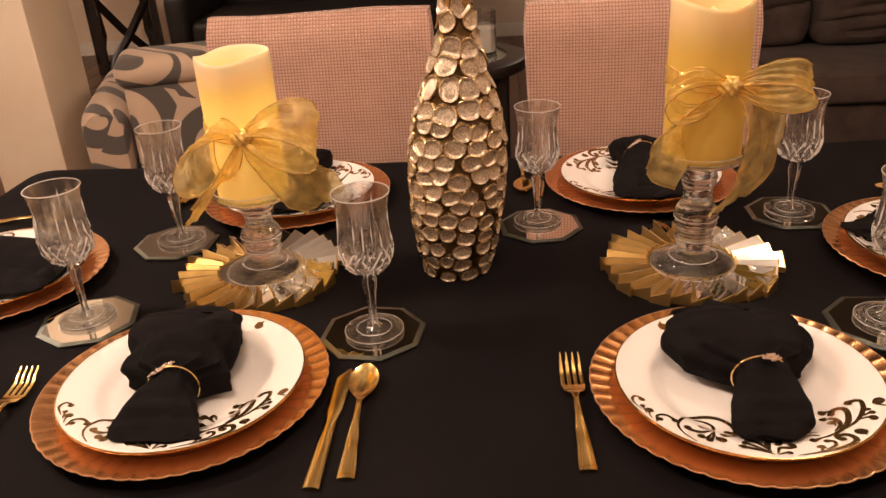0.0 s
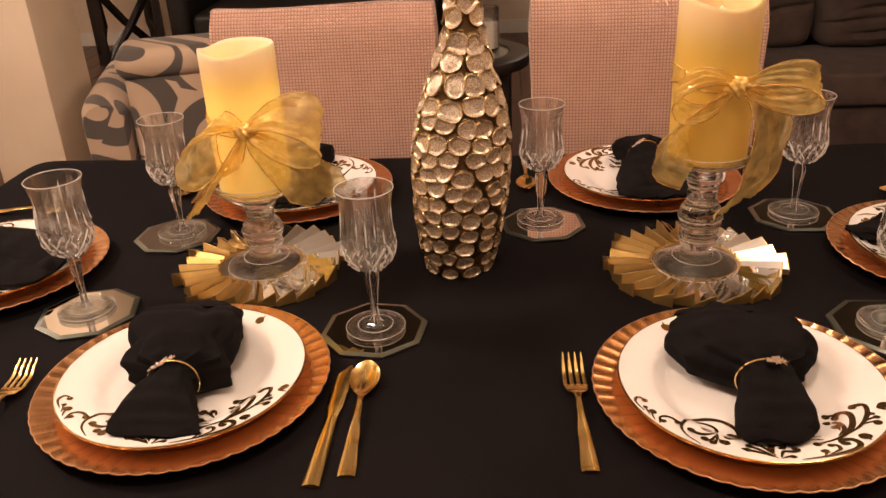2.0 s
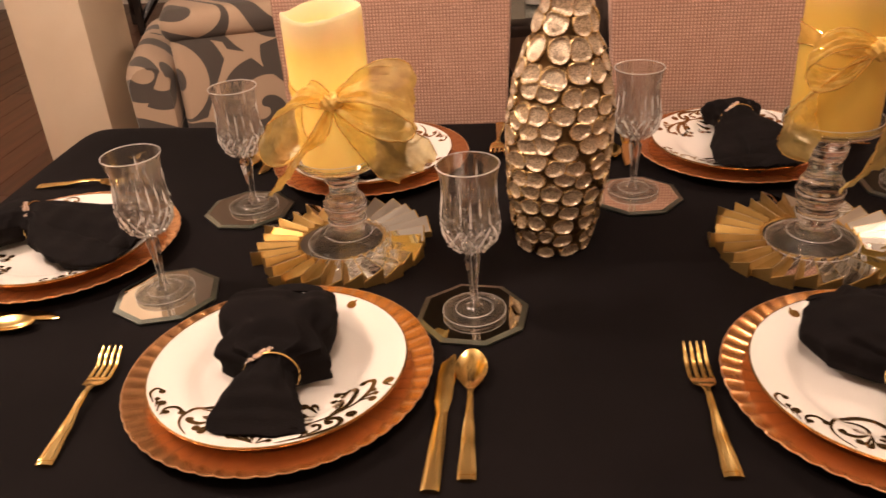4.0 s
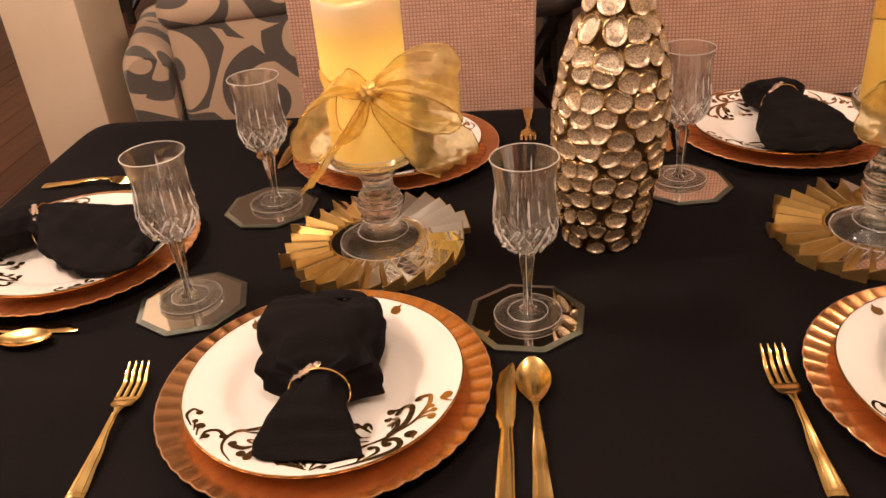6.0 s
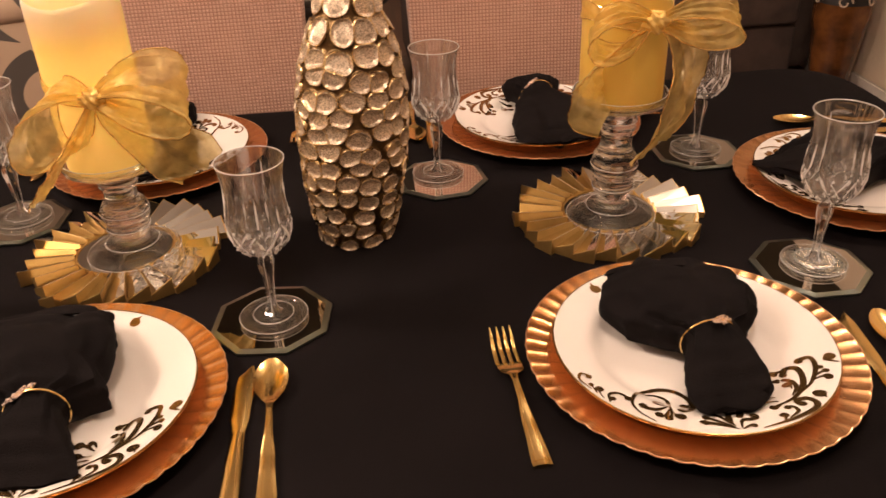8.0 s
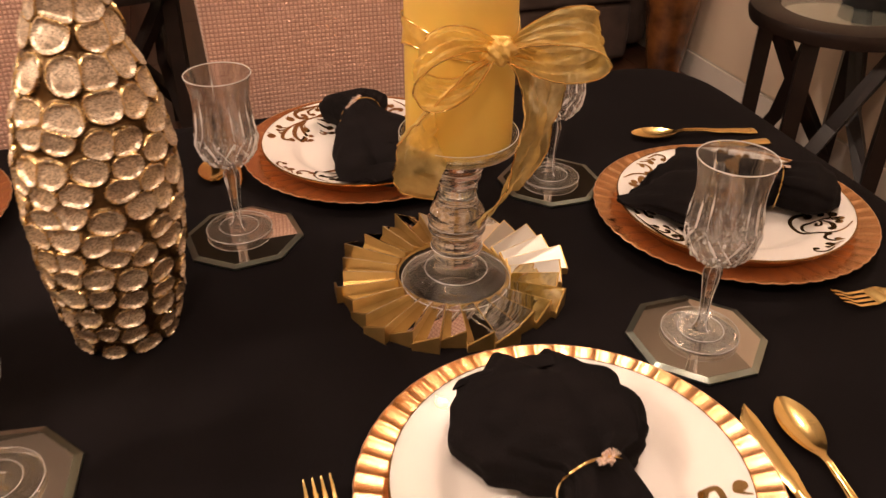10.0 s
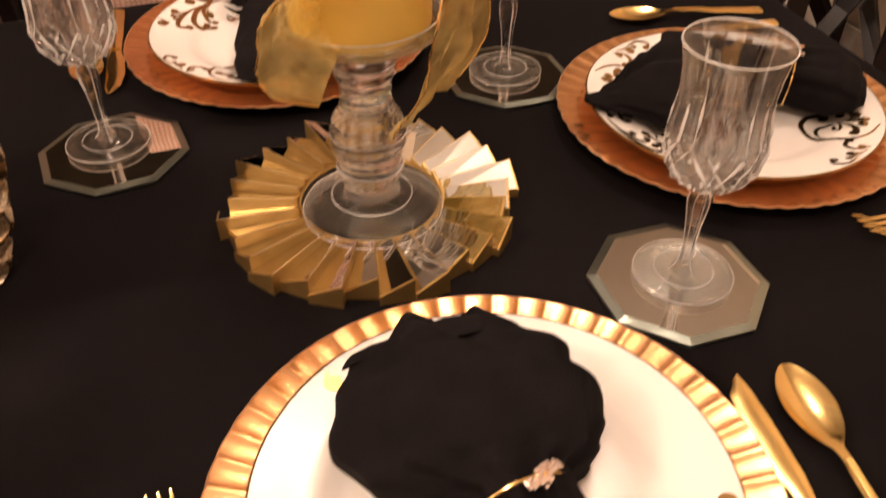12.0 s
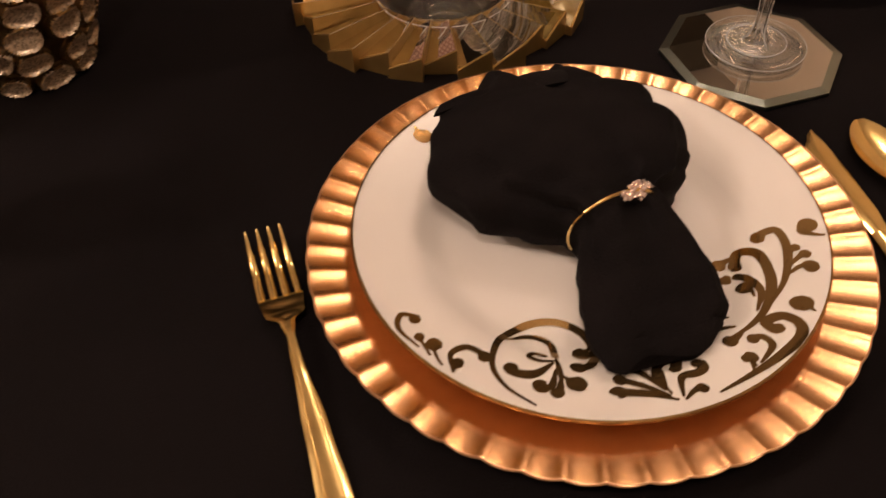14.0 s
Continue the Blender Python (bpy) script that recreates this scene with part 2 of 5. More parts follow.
def mat_damask():
    """Grey scrolls, winding round scattered centres, on a cream ground."""
    m = mat("damask_fabric", (0.5, 0.4, 0.3), rough=0.85, sheen=0.2)
    nt = m.node_tree
    b = nt.nodes["Principled BSDF"]
    tc = nt.nodes.new("ShaderNodeTexCoord")
    sp = nt.nodes.new("ShaderNodeSeparateXYZ")
    nt.links.new(tc.outputs["Object"], sp.inputs["Vector"])
    sy = nt.nodes.new("ShaderNodeMath")
    sy.operation = "MULTIPLY_ADD"
    sy.inputs[1].default_value = 0.8
    nt.links.new(sp.outputs["Y"], sy.inputs[0])
    nt.links.new(sp.outputs["X"], sy.inputs[2])
    cb = nt.nodes.new("ShaderNodeCombineXYZ")
    nt.links.new(sy.outputs[0], cb.inputs[0])
    nt.links.new(sp.outputs["Z"], cb.inputs[1])
    v = nt.nodes.new("ShaderNodeTexVoronoi")
    v.voronoi_dimensions = "2D"
    v.inputs["Scale"].default_value = 4.2
    nt.links.new(cb.outputs[0], v.inputs["Vector"])
    d = nt.nodes.new("ShaderNodeVectorMath")
    d.operation = "SUBTRACT"
    nt.links.new(cb.outputs[0], d.inputs[0])
    nt.links.new(v.outputs["Position"], d.inputs[1])
    ds = nt.nodes.new("ShaderNodeSeparateXYZ")
    nt.links.new(d.outputs[0], ds.inputs[0])
    at = nt.nodes.new("ShaderNodeMath")
    at.operation = "ARCTAN2"
    nt.links.new(ds.outputs[1], at.inputs[0])
    nt.links.new(ds.outputs[0], at.inputs[1])
    ma = nt.nodes.new("ShaderNodeMath")
    ma.operation = "MULTIPLY_ADD"
    ma.inputs[1].default_value = 11.0
    nt.links.new(v.outputs["Distance"], ma.inputs[0])
    nt.links.new(at.outputs[0], ma.inputs[2])
    si = nt.nodes.new("ShaderNodeMath")
    si.operation = "SINE"
    nt.links.new(ma.outputs[0], si.inputs[0])
    r = nt.nodes.new("ShaderNodeValToRGB")
    e = r.color_ramp.elements
    e[0].color, e[0].position = (0.52, 0.38, 0.27, 1), 0.52
    e[1].color, e[1].position = (0.095, 0.080, 0.070, 1), 0.56
    k = nt.nodes.new("ShaderNodeMapRange")
    k.inputs["From Min"].default_value = -1.0
    nt.links.new(si.outputs[0], k.inputs["Value"])
    nt.links.new(k.outputs["Result"], r.inputs["Fac"])
    nt.links.new(r.outputs["Color"], b.inputs["Base Color"])
    return m


M_DAMASK = mat_damask()


def mat_planks():
    m = mat("brown_wood_floor", (0.13, 0.055, 0.03), rough=0.35)
    nt = m.node_tree
    b = nt.nodes["Principled BSDF"]
    tc = nt.nodes.new("ShaderNodeTexCoord")
    oi = nt.nodes.new("ShaderNodeObjectInfo")
    mp = nt.nodes.new("ShaderNodeMapping")
    mp.inputs["Scale"].default_value = (30, 2.5, 1)
    nt.links.new(tc.outputs["Object"], mp.inputs["Vector"])
    cb = nt.nodes.new("ShaderNodeVectorMath")
    cb.operation = "ADD"
    nt.links.new(mp.outputs[0], cb.inputs[0])
    nt.links.new(oi.outputs["Random"], cb.inputs[1])
    n = nt.nodes.new("ShaderNodeTexNoise")
    n.inputs["Scale"].default_value, n.inputs["Detail"].default_value = 1.0, 6
    nt.links.new(cb.outputs[0], n.inputs["Vector"])
    ad = nt.nodes.new("ShaderNodeMath")
    ad.operation = "MULTIPLY_ADD"
    ad.inputs[1].default_value = 0.35
    nt.links.new(oi.outputs["Random"], ad.inputs[0])
    nt.links.new(n.outputs["Fac"], ad.inputs[2])
    r = nt.nodes.new("ShaderNodeValToRGB")
    r.color_ramp.elements[0].color, r.color_ramp.elements[1].color = (0.045, 0.018, 0.010, 1), (0.13, 0.056, 0.031, 1)
    r.color_ramp.elements[0].position, r.color_ramp.elements[1].position = 0.35, 0.95
    nt.links.new(ad.outputs[0], r.inputs["Fac"])
    nt.links.new(r.outputs["Color"], b.inputs["Base Color"])
    return m


M_PLANK = mat_planks()


def mat_glitter(name, c1, c2, rough, metal, gscale):
    """Fine glitter: tiny flakes, each with its own tilt and brightness."""
    m = mat(name, c1, rough=rough, metal=metal, scale=25)
    nt = m.node_tree
    b = nt.nodes["Principled BSDF"]
    tc = nt.nodes.new("ShaderNodeTexCoord")
    v = nt.nodes.new("ShaderNodeTexVoronoi")
    v.inputs["Scale"].default_value = gscale
    nt.links.new(tc.outputs["Object"], v.inputs["Vector"])
    sp = nt.nodes.new("ShaderNodeSeparateColor")
    nt.links.new(v.outputs["Color"], sp.inputs[0])
    r = nt.nodes.new("ShaderNodeValToRGB")
    r.color_ramp.elements[0].color, r.color_ramp.elements[1].color = (*[0.55 * c for c in c1], 1), (*c2, 1)
    nt.links.new(sp.outputs[0], r.inputs["Fac"])
    nt.links.new(r.outputs["Color"], b.inputs["Base Color"])
    bp = nt.nodes.new("ShaderNodeBump")
    bp.inputs["Strength"].default_value, bp.inputs["Distance"].default_value = 0.85, 0.0006
    nt.links.new(sp.outputs[1], bp.inputs["Height"])
    nt.links.new(bp.outputs["Normal"], b.inputs["Normal"])
    return m


M_GLITTER = mat_glitter("champagne_glitter", (0.53, 0.41, 0.29), (0.88, 0.72, 0.54), 0.36, 0.6, 800)
M_VASEGOLD = mat("vase_gold", (0.60, 0.41, 0.18), (0.76, 0.55, 0.28), rough=0.28, metal=1.0, scale=50, rvar=0.07, bump=0.2, bscale=350)
# shade and the black cloth's reflection, as a colour for the gold gaps
M_VASESHADE = mat("vase_gap_shade", (0.080, 0.046, 0.019), (0.18, 0.11, 0.046), rough=0.38, metal=0.8, scale=60)
M_AMBER = mat("amber_glaze", (0.05, 0.017, 0.006), (0.20, 0.075, 0.018), rough=0.25, scale=9, coat=0.5)


# ---- building helpers ----
def part(name, bm, material, parent=None, label="", smooth=True, angle=40):
    """Link a bmesh as one mesh object under its thing."""
    me = bpy.data.meshes.new(name)
    bmesh.ops.recalc_face_normals(bm, faces=bm.faces)
    bm.to_mesh(me)
    bm.free()
    for m in material if isinstance(material, (list, tuple)) else [material]:
        me.materials.append(m)
    if smooth:
        for p in me.polygons:
            p.use_smooth = True
        me.set_sharp_from_angle(angle=radians(angle))
    ob = new(name, me)
    ob.parent = parent
    if label:
        ob["label"] = label
    return ob


def thing(name, m=None, label="", category="", group="", kind=""):
    ob = new(name)
    ob.empty_display_size = 0.05
    if m is not None:
        ob.matrix_world = m
    return tagged(ob, label, category, group, kind)


def lathe(profile, n=48, mod=None, close=True):
    """Turn (radius, height) pairs round z. mod(i, a, r, z) may change radius and height."""
    bm = bmesh.new()
    rings = []
    for i, (r, z) in enumerate(profile):
        ring = []
        for j in range(n):
            a = 2 * math.pi * j / n
            rr, zz = (r, z) if mod is None else mod(i, a, r, z)
            ring.append(bm.verts.new((rr * math.cos(a), rr * math.sin(a), zz)))
        rings.append(ring)
    for p, q in zip(rings, rings[1:]):
        for j in range(n):
            k = (j + 1) % n
            bm.faces.new((p[j], p[k], q[k], q[j]))
    if close:
        bm.faces.new(rings[0][::-1])
        bm.faces.new(rings[-1])
    return bm


def box(x0, x1, y0, y1, z0, z1, bevel=0.0, seg=2, bm=None):
    own = bm is None
    bm = bm or bmesh.new()
    g = bmesh.ops.create_cube(bm, size=1, matrix=Matrix.Translation(((x0 + x1) / 2, (y0 + y1) / 2, (z0 + z1) / 2)) @ Matrix.Diagonal((x1 - x0, y1 - y0, z1 - z0, 1)))
    if bevel and own:
        bmesh.ops.bevel(bm, geom=bm.edges[:], offset=bevel, segments=seg, affect="EDGES", profile=0.5)
    return bm


def tube(path, radius, n=8, bm=None, closed=False):
    """A round bar along points; radius may be a number or a list."""
    bm = bm or bmesh.new()
    pts = [Vector(p) for p in path]
    rings = []
    up = Vector((0, 0, 1))
    for i, p in enumerate(pts):
        a = pts[i - 1] if (i or closed) else p
        b = pts[(i + 1) % len(pts)] if (i < len(pts) - 1 or closed) else p
        t = (b - a).normalized()
        s = t.cross(up if abs(t.z) < 0.95 else Vector((1, 0, 0))).normalized()
        u = s.cross(t)
        r = radius[i] if isinstance(radius, (list, tuple)) else radius
        rings.append([bm.verts.new(p + (s * math.cos(2 * math.pi * k / n) + u * math.sin(2 * math.pi * k / n)) * r) for k in range(n)])
    m = len(rings)
    for i in range(m if closed else m - 1):
        p, q = rings[i], rings[(i + 1) % m]
        for k in range(n):
            bm.faces.new((p[k], p[(k + 1) % n], q[(k + 1) % n], q[k]))
    if not closed:
        bm.faces.new(rings[0][::-1])
        bm.faces.new(rings[-1])
    return bm


def sheet(rows, thick=0.0, bm=None):
    """A surface through a grid of points; thick gives it two sides."""
    bm = bm or bmesh.new()
    grid = [[bm.verts.new(p) for p in r] for r in rows]
    for a, b in zip(grid, grid[1:]):
        for j in range(len(a) - 1):
            bm.faces.new((a[j], a[j + 1], b[j + 1], b[j]))
    if thick:
        bmesh.ops.recalc_face_normals(bm, faces=bm.faces)
        bmesh.ops.solidify(bm, geom=bm.faces[:], thickness=thick)
    return bm


def lerp_table(tab, s):
    """Smoothly read a table of (s, values...) rows."""
    for a, b in zip(tab, tab[1:]):
        if s <= b[0]:
            k = (s - a[0]) / (b[0] - a[0]) if b[0] > a[0] else 0
            k = max(0, min(1, k))
            k = k * k * (3 - 2 * k)
            return [p + (q - p) * k for p, q in zip(a[1:], b[1:])]
    return list(tab[-1][1:])


TZ = 0.75

# ---- room ----
X0, X1, Y0, Y1 = -4.4, 2.17, -2.2, 6.62


def wall(name, x0, x1, y0, y1, z0=0.0, z1=CEIL):
    return tagged(part(name, box(x0, x1, y0, y1, z0, z1), M_WALL, smooth=False), "smooth cream painted wall of the room", "wall", kind="structure")


wall("wall_north", X0 - 0.12, X1 + 0.12, Y1, Y1 + 0.12)
wall("wall_south", X0 - 0.12, X1 + 0.12, Y0 - 0.12, Y0)
wall("wall_east", X1, X1 + 0.12, Y0, Y1)
wall("wall_west", X0 - 0.12, X0, Y0, Y1)
tagged(part("ceiling", box(X0 - 0.12, X1 + 0.12, Y0 - 0.12, Y1 + 0.12, CEIL, CEIL + 0.1), M_CEIL, smooth=False), "white painted ceiling above the room", "ceiling", kind="structure")
# added out of view so that coasters and mirrors reflect something dark
tagged(part("ceiling", box(-1.15, X1, 3.05, Y1, CEIL - PANEL_DROP, CEIL - 0.004), M_DARK_PANEL, smooth=False), "dark panel out of view, added for the mirrors to reflect", "ceiling", kind="structure")


def baseboard(x0, x1, y0, y1):
    b = bmesh.new()
    box(x0, x1, y0, y1, 0, 0.105, bm=b)
    bmesh.ops.bevel(b, geom=[e for e in b.edges if all(v.co.z > 0.1 for v in e.verts)], offset=0.008, segments=2, affect="EDGES")
    tagged(part("baseboard", b, M_TRIM), "white painted skirting board along the wall", "baseboard", kind="structure")


baseboard(X1 - 0.016, X1, Y0, Y1 - 0.016)
baseboard(X0 + 0.016, X1, Y1 - 0.016, Y1)
baseboard(X0, X0 + 0.016, Y0, Y1)

# square column beside the armchair
tagged(part("column", box(-1.645, -1.395, 2.75, 3.05, 0, CEIL, bevel=0.006), M_COLUMN), "square cream plastered column standing on the floor", "column", kind="structure")

# assumed fixtures for the unseen lamps
for lx, ly, p in LAMPS:
    cl = thing("ceiling_light", pose(lx, ly, CEIL - (PANEL_DROP if ly > 3.05 and lx > -1.15 else 0)), "small white ceiling lamp with a short rod, out of view, assumed for lighting", "lamp", "ceiling lights")
    part("canopy", lathe([(0.06, 0), (0.062, -0.008), (0.05, -0.022), (0.012, -0.026)], 40), M_TRIM, cl)
    part("rod", tube([(0, 0, -0.02), (0, 0, 0.13 - DROP)], 0.008, 10), M_TRIM, cl)
    part("socket", lathe([(0.012, 0.135 - DROP), (0.028, 0.13 - DROP), (0.03, 0.10 - DROP), (0.02, 0.095 - DROP)], 32), M_TRIM, cl)

# ---- table and cloth ----
OUT = [(-0.84, 0.64), (-0.878, 0.68), (-0.878, 1.0), (-0.878, 1.40), (-0.878, 1.66), (-0.868, 1.72), (-0.83, 1.735), (-0.40, 1.705), (0.10, 1.70), (0.60, 1.71), (0.84, 1.735), (0.93, 1.725), (0.978, 1.67), (0.988, 1.58), (0.975, 1.34), (0.972, 1.0), (0.972, 0.68), (0.94, 0.64)]


def outline(n):
    """Even points on the smoothed outline of the table."""
    pts = [Vector((x, y)) for x, y in OUT]
    for _ in range(2):
        pts = [q for a, b in zip(pts, pts[1:] + pts[:1]) for q in (a.lerp(b, 0.25), a.lerp(b, 0.75))]
    ln = [0.0]
    for a, b in zip(pts, pts[1:] + pts[:1]):
        ln.append(ln[-1] + (b - a).length)
    res, i = [], 0
    for k in range(n):
        d = ln[-1] * k / n
        while ln[i + 1] < d:
            i += 1
        a, b = pts[i], pts[(i + 1) % len(pts)]
        res.append(a.lerp(b, (d - ln[i]) / (ln[i + 1] - ln[i])))
    return res


def tablecloth():
    n = 320
    ring = outline(n)
    mid = Vector((0.05, 1.18))
    bm = bmesh.new()
    rows = []
    for f in [0.12, 0.25, 0.38, 0.5, 0.62, 0.72, 0.82, 0.9, 0.95, 0.985, 1.0]:
        row = []
        for p in ring:
            q = mid + (p - mid) * f
            z = TZ - 0.0006 + 0.0005 * noise.noise((q.x * 9, q.y * 9, 1.0))
            row.append(bm.verts.new((q.x, q.y, z if f < 1 else TZ - 0.003)))
        rows.append(row)
    for k, (dz, out) in enumerate([(0.012, 0.006), (0.05, 0.010), (0.12, 0.018), (0.2, 0.028), (0.28, 0.036)]):
        row = []
        for j, p in enumerate(ring):
            d = (p - mid).normalized()
            fold = 0.018 * (dz / 0.28) * math.sin(j * 2 * math.pi / 16 + 2.2 * noise.noise((p.x * 2, p.y * 2, 3.0)))
            q = p + d * (out + fold)
            row.append(bm.verts.new((q.x, q.y, TZ - dz)))
        rows.append(row)
    c = bm.verts.new((mid.x, mid.y, TZ - 0.0006))
    for j in range(n):
        bm.faces.new((c, rows[0][j], rows[0][(j + 1) % n]))
    for a, b in zip(rows, rows[1:]):
        for j in range(n):
            k = (j + 1) % n
            bm.faces.new((a[j], a[k], b[k], b[j]))
    tagged(part("tablecloth", bm, M_CLOTH), "plain black woven tablecloth draped over the dining table", "tablecloth")


def dining_table():
    t = thing("dining_table", None, "long dark wooden dining table hidden under a black cloth", "table")
    bm = bmesh.new()
    mid = Vector((0.05, 1.18))
    ring = [mid + (p - mid) * 0.985 for p in outline(80)]
    lo, hi = [[bm.verts.new((p.x, p.y, z)) for p in ring] for z in (TZ - 0.036, TZ - 0.004)]
    bm.faces.new(lo[::-1]), bm.faces.new(hi)
    for j in range(80):
        k = (j + 1) % 80
        bm.faces.new((lo[j], lo[k], hi[k], hi[j]))
    part("tabletop", bm, M_DARKWOOD, t)
    for x, y in ((-0.78, 0.75), (0.87, 0.75), (-0.78, 1.6), (0.87, 1.6)):
        part("leg", box(x - 0.04, x + 0.04, y - 0.04, y + 0.04, 0, TZ - 0.036, bevel=0.006), M_DARKWOOD, t)


dining_table()
tablecloth()


# ---- place settings ----
def charger_plate():
    c = thing("charger_plate", None, "round copper charger plate with a fluted scalloped rim", "charger plate", "place settings")
    n, fl = 52 * 8, 52
    prof = [(0.0005, 0.004), (0.06, 0.004), (0.112, 0.0045), (0.118, 0.0055), (0.122, 0.0085), (0.126, 0.010), (0.135, 0.0120), (0.145, 0.0142), (0.155, 0.0165), (0.163, 0.0182), (0.1655, 0.0186),
            (0.1655, 0.0172), (0.158, 0.0150), (0.14, 0.0105), (0.124, 0.0062), (0.115, 0.0005), (0.0005, 0.0002)]

    def mod(i, a, r, z):
        w = abs(math.sin(fl * a / 2))
        k = max(0.0, min(1.0, (r - 0.121) / 0.012))
        return r + k * 0.0009 * (w - 0.5) * max(0, (r - 0.14) / 0.024), z + k * 0.0011 * (0.5 - w ** 0.6)

    prof = [(r * 1.014, z) for r, z in prof]
    part("plate_body", lathe(prof, n, mod), M_COPPER, c)
    edge = [Vector((0.1679 * math.cos(a), 0.1679 * math.sin(a), 0.0180)) for a in [2 * math.pi * i / n for i in range(n)]]
    edge = [Vector((*mod(0, math.atan2(p.y, p.x), 0.1679, 0.0180)[:1], 0, mod(0, math.atan2(p.y, p.x), 0.1679, 0.0180)[1])) for p in edge]
    edge = [Vector((p.x * math.cos(2 * math.pi * i / n), p.x * math.sin(2 * math.pi * i / n), p.z)) for i, p in enumerate(edge)]
    part("rolled_edge", tube(edge, 0.0008, 6, closed=True), M_COPPER_EDGE, c, "thin bright rolled edge")
    return c


PLATE = [(r * 1.067, z * 1.16) for r, z in [(0.0005, 0.0042), (0.05, 0.0042), (0.078, 0.0046), (0.085, 0.0062), (0.092, 0.0100), (0.097, 0.0122), (0.105, 0.0140), (0.118, 0.0168), (0.128, 0.0192), (0.1312, 0.0202)]]


def plate_z(r):
    for (r0, z0), (r1, z1) in zip(PLATE, PLATE[1:]):
        if r <= r1:
            return z0 + (z1 - z0) * (r - r0) / (r1 - r0)
    return PLATE[-1][1]


def scrolls(half, leaf=None):
    """Painted scrolls along one half of the rim; points in millimetres."""
    bm = bmesh.new()

    def ink(pts, w, blob):
        """A brush stroke through the points, thin at its root, with a round end."""
        P = [Vector((x - 10, y - 13.5)) / 1000 for x, y in pts]
        w, blob = w * 1.65, blob * 1.35
        P = [2 * P[0] - P[1]] + P + [2 * P[-1] - P[-2]]
        line = []
        for a, b, c, d in zip(P, P[1:], P[2:], P[3:]):
            k = max(4, int((c - b).length / 0.0011))
            for i in range(k):
                t = i / k
                line.append(0.5 * (2 * b + (c - a) * t + (2 * a - 5 * b + 4 * c - d) * t * t + (3 * b - a - 3 * c + d) * t ** 3))
        line.append(P[-2])
        n = len(line)
        total = sum((b - a).length for a, b in zip(line, line[1:]))
        side, run = [], 0.0
        for i, p in enumerate(line):
            run += (p - line[i - 1]).length if i else 0
            t = (line[min(i + 1, n - 1)] - line[max(i - 1, 0)]).normalized()
            left = total - run
            br = blob / 2000
            wd = 0.0013 + (w / 1000 - 0.0013) * min(1, run / (0.5 * total)) if w else 0.001
            if blob:
                u = (left - br) / br
                wd = max(wd * min(1, left / 0.0008 + 0.3), 2 * br * math.sqrt(max(0, 1 - u * u)) if u < 1 else 0)
                if 1 > u > 0:
                    wd = max(wd, 2 * br * (1 - u) ** 0.6)
            s_ = Vector((-t.y, t.x)) * max(wd, 0.0003) / 2
            row = []
            for f in (-1, -0.6, -0.2, 0.2, 0.6, 1):
                q = (p + s_ * f) * half
                r = min(q.length, 0.1393)
                q = q.normalized() * r
                row.append(bm.verts.new((q.x, q.y, plate_z(r) + 0.0005)))
            side.append(row)
        for a, b in zip(side, side[1:]):
            for k in range(5):
                bm.faces.new((a[k], a[k + 1], b[k + 1], b[k]))

    if leaf:
        ink(leaf, w=3.0, blob=9.0)
        return bm
    ink([(-112, -45), (-119, -30), (-115, -20), (-108, -23), (-111, -27)], w=1.9, blob=5.0)
    ink([(-108, -52), (-109, -44), (-110, -38), (-107, -38)], w=1.2, blob=4.3)
    ink([(-104, -60), (-105, -53), (-104, -45), (-99, -44)], w=1.2, blob=6.8)
    ink([(-100, -66), (-97, -53), (-87, -50), (-80, -58), (-84, -60)], w=2.5, blob=5.6)
    ink([(-99, -64), (-96, -60), (-93, -62)], w=1.2, blob=5.6)
    ink([(-67, -98), (-77, -81), (-78, -64), (-66, -46), (-49, -39), (-32, -42), (-21, -54), (-20, -69), (-28, -79), (-35, -79), (-36, -75)], w=3.1, blob=6.2)
    ink([(-64, -47), (-50, -47), (-41, -55), (-43, -68)], w=2.5, blob=0.0)
    ink([(-43, -68), (-47, -84)], w=1.9, blob=0.0)
    ink([(-43, -71), (-52, -69), (-57, -64), (-53, -62), (-47, -66)], w=1.9, blob=1.9)
    ink([(-46, -72), (-59, -77), (-69, -73), (-69, -66)], w=3.7, blob=6.2)
    ink([(-47, -77), (-55, -88), (-63, -83)], w=2.5, blob=6.8)
    ink([(-46, -82), (-52, -92), (-57, -92)], w=2.5, blob=5.6)
    ink([(-46, -82), (-42, -89), (-36, -92)], w=2.5, blob=8.1)
    ink([(-21, -64), (-27, -68), (-31, -64)], w=1.9, blob=7.4)
    ink([(2, -117), (-10, -108), (-24, -102), (-27, -103)], w=3.1, blob=6.2)
    ink([(0, -113), (-11, -101), (-22, -92)], w=2.5, blob=5.6)
    ink([(-1, -109), (-7, -93), (-17, -87)], w=2.5, blob=3.1)
    ink([(1, -112), (-1, -99), (6, -91), (15, -92), (11, -97), (10, -95)], w=3.1, blob=5.0)
    ink([(5, -116), (11, -104), (20, -104), (25, -102), (25, -98), (20, -99)], w=3.1, blob=4.3)
    ink([(5, -118), (13, -114), (20, -115)], w=1.9, blob=5.0)
    ink([(0, -109), (3, -93), (0, -85)], w=2.5, blob=2.5)
    ink([(45, -90), (62, -86), (77, -78), (91, -62), (97, -41), (90, -32), (83, -40), (86, -42)], w=3.7, blob=5.6)
    ink([(72, -78), (82, -66), (82, -53), (78, -46)], w=3.1, blob=2.5)
    ink([(77, -68), (79, -58), (73, -62)], w=1.9, blob=6.8)
    ink([(89, -33), (79, -34), (72, -37)], w=2.5, blob=6.2)
    ink([(76, -48), (72, -46), (71, -44)], w=2.5, blob=5.6)
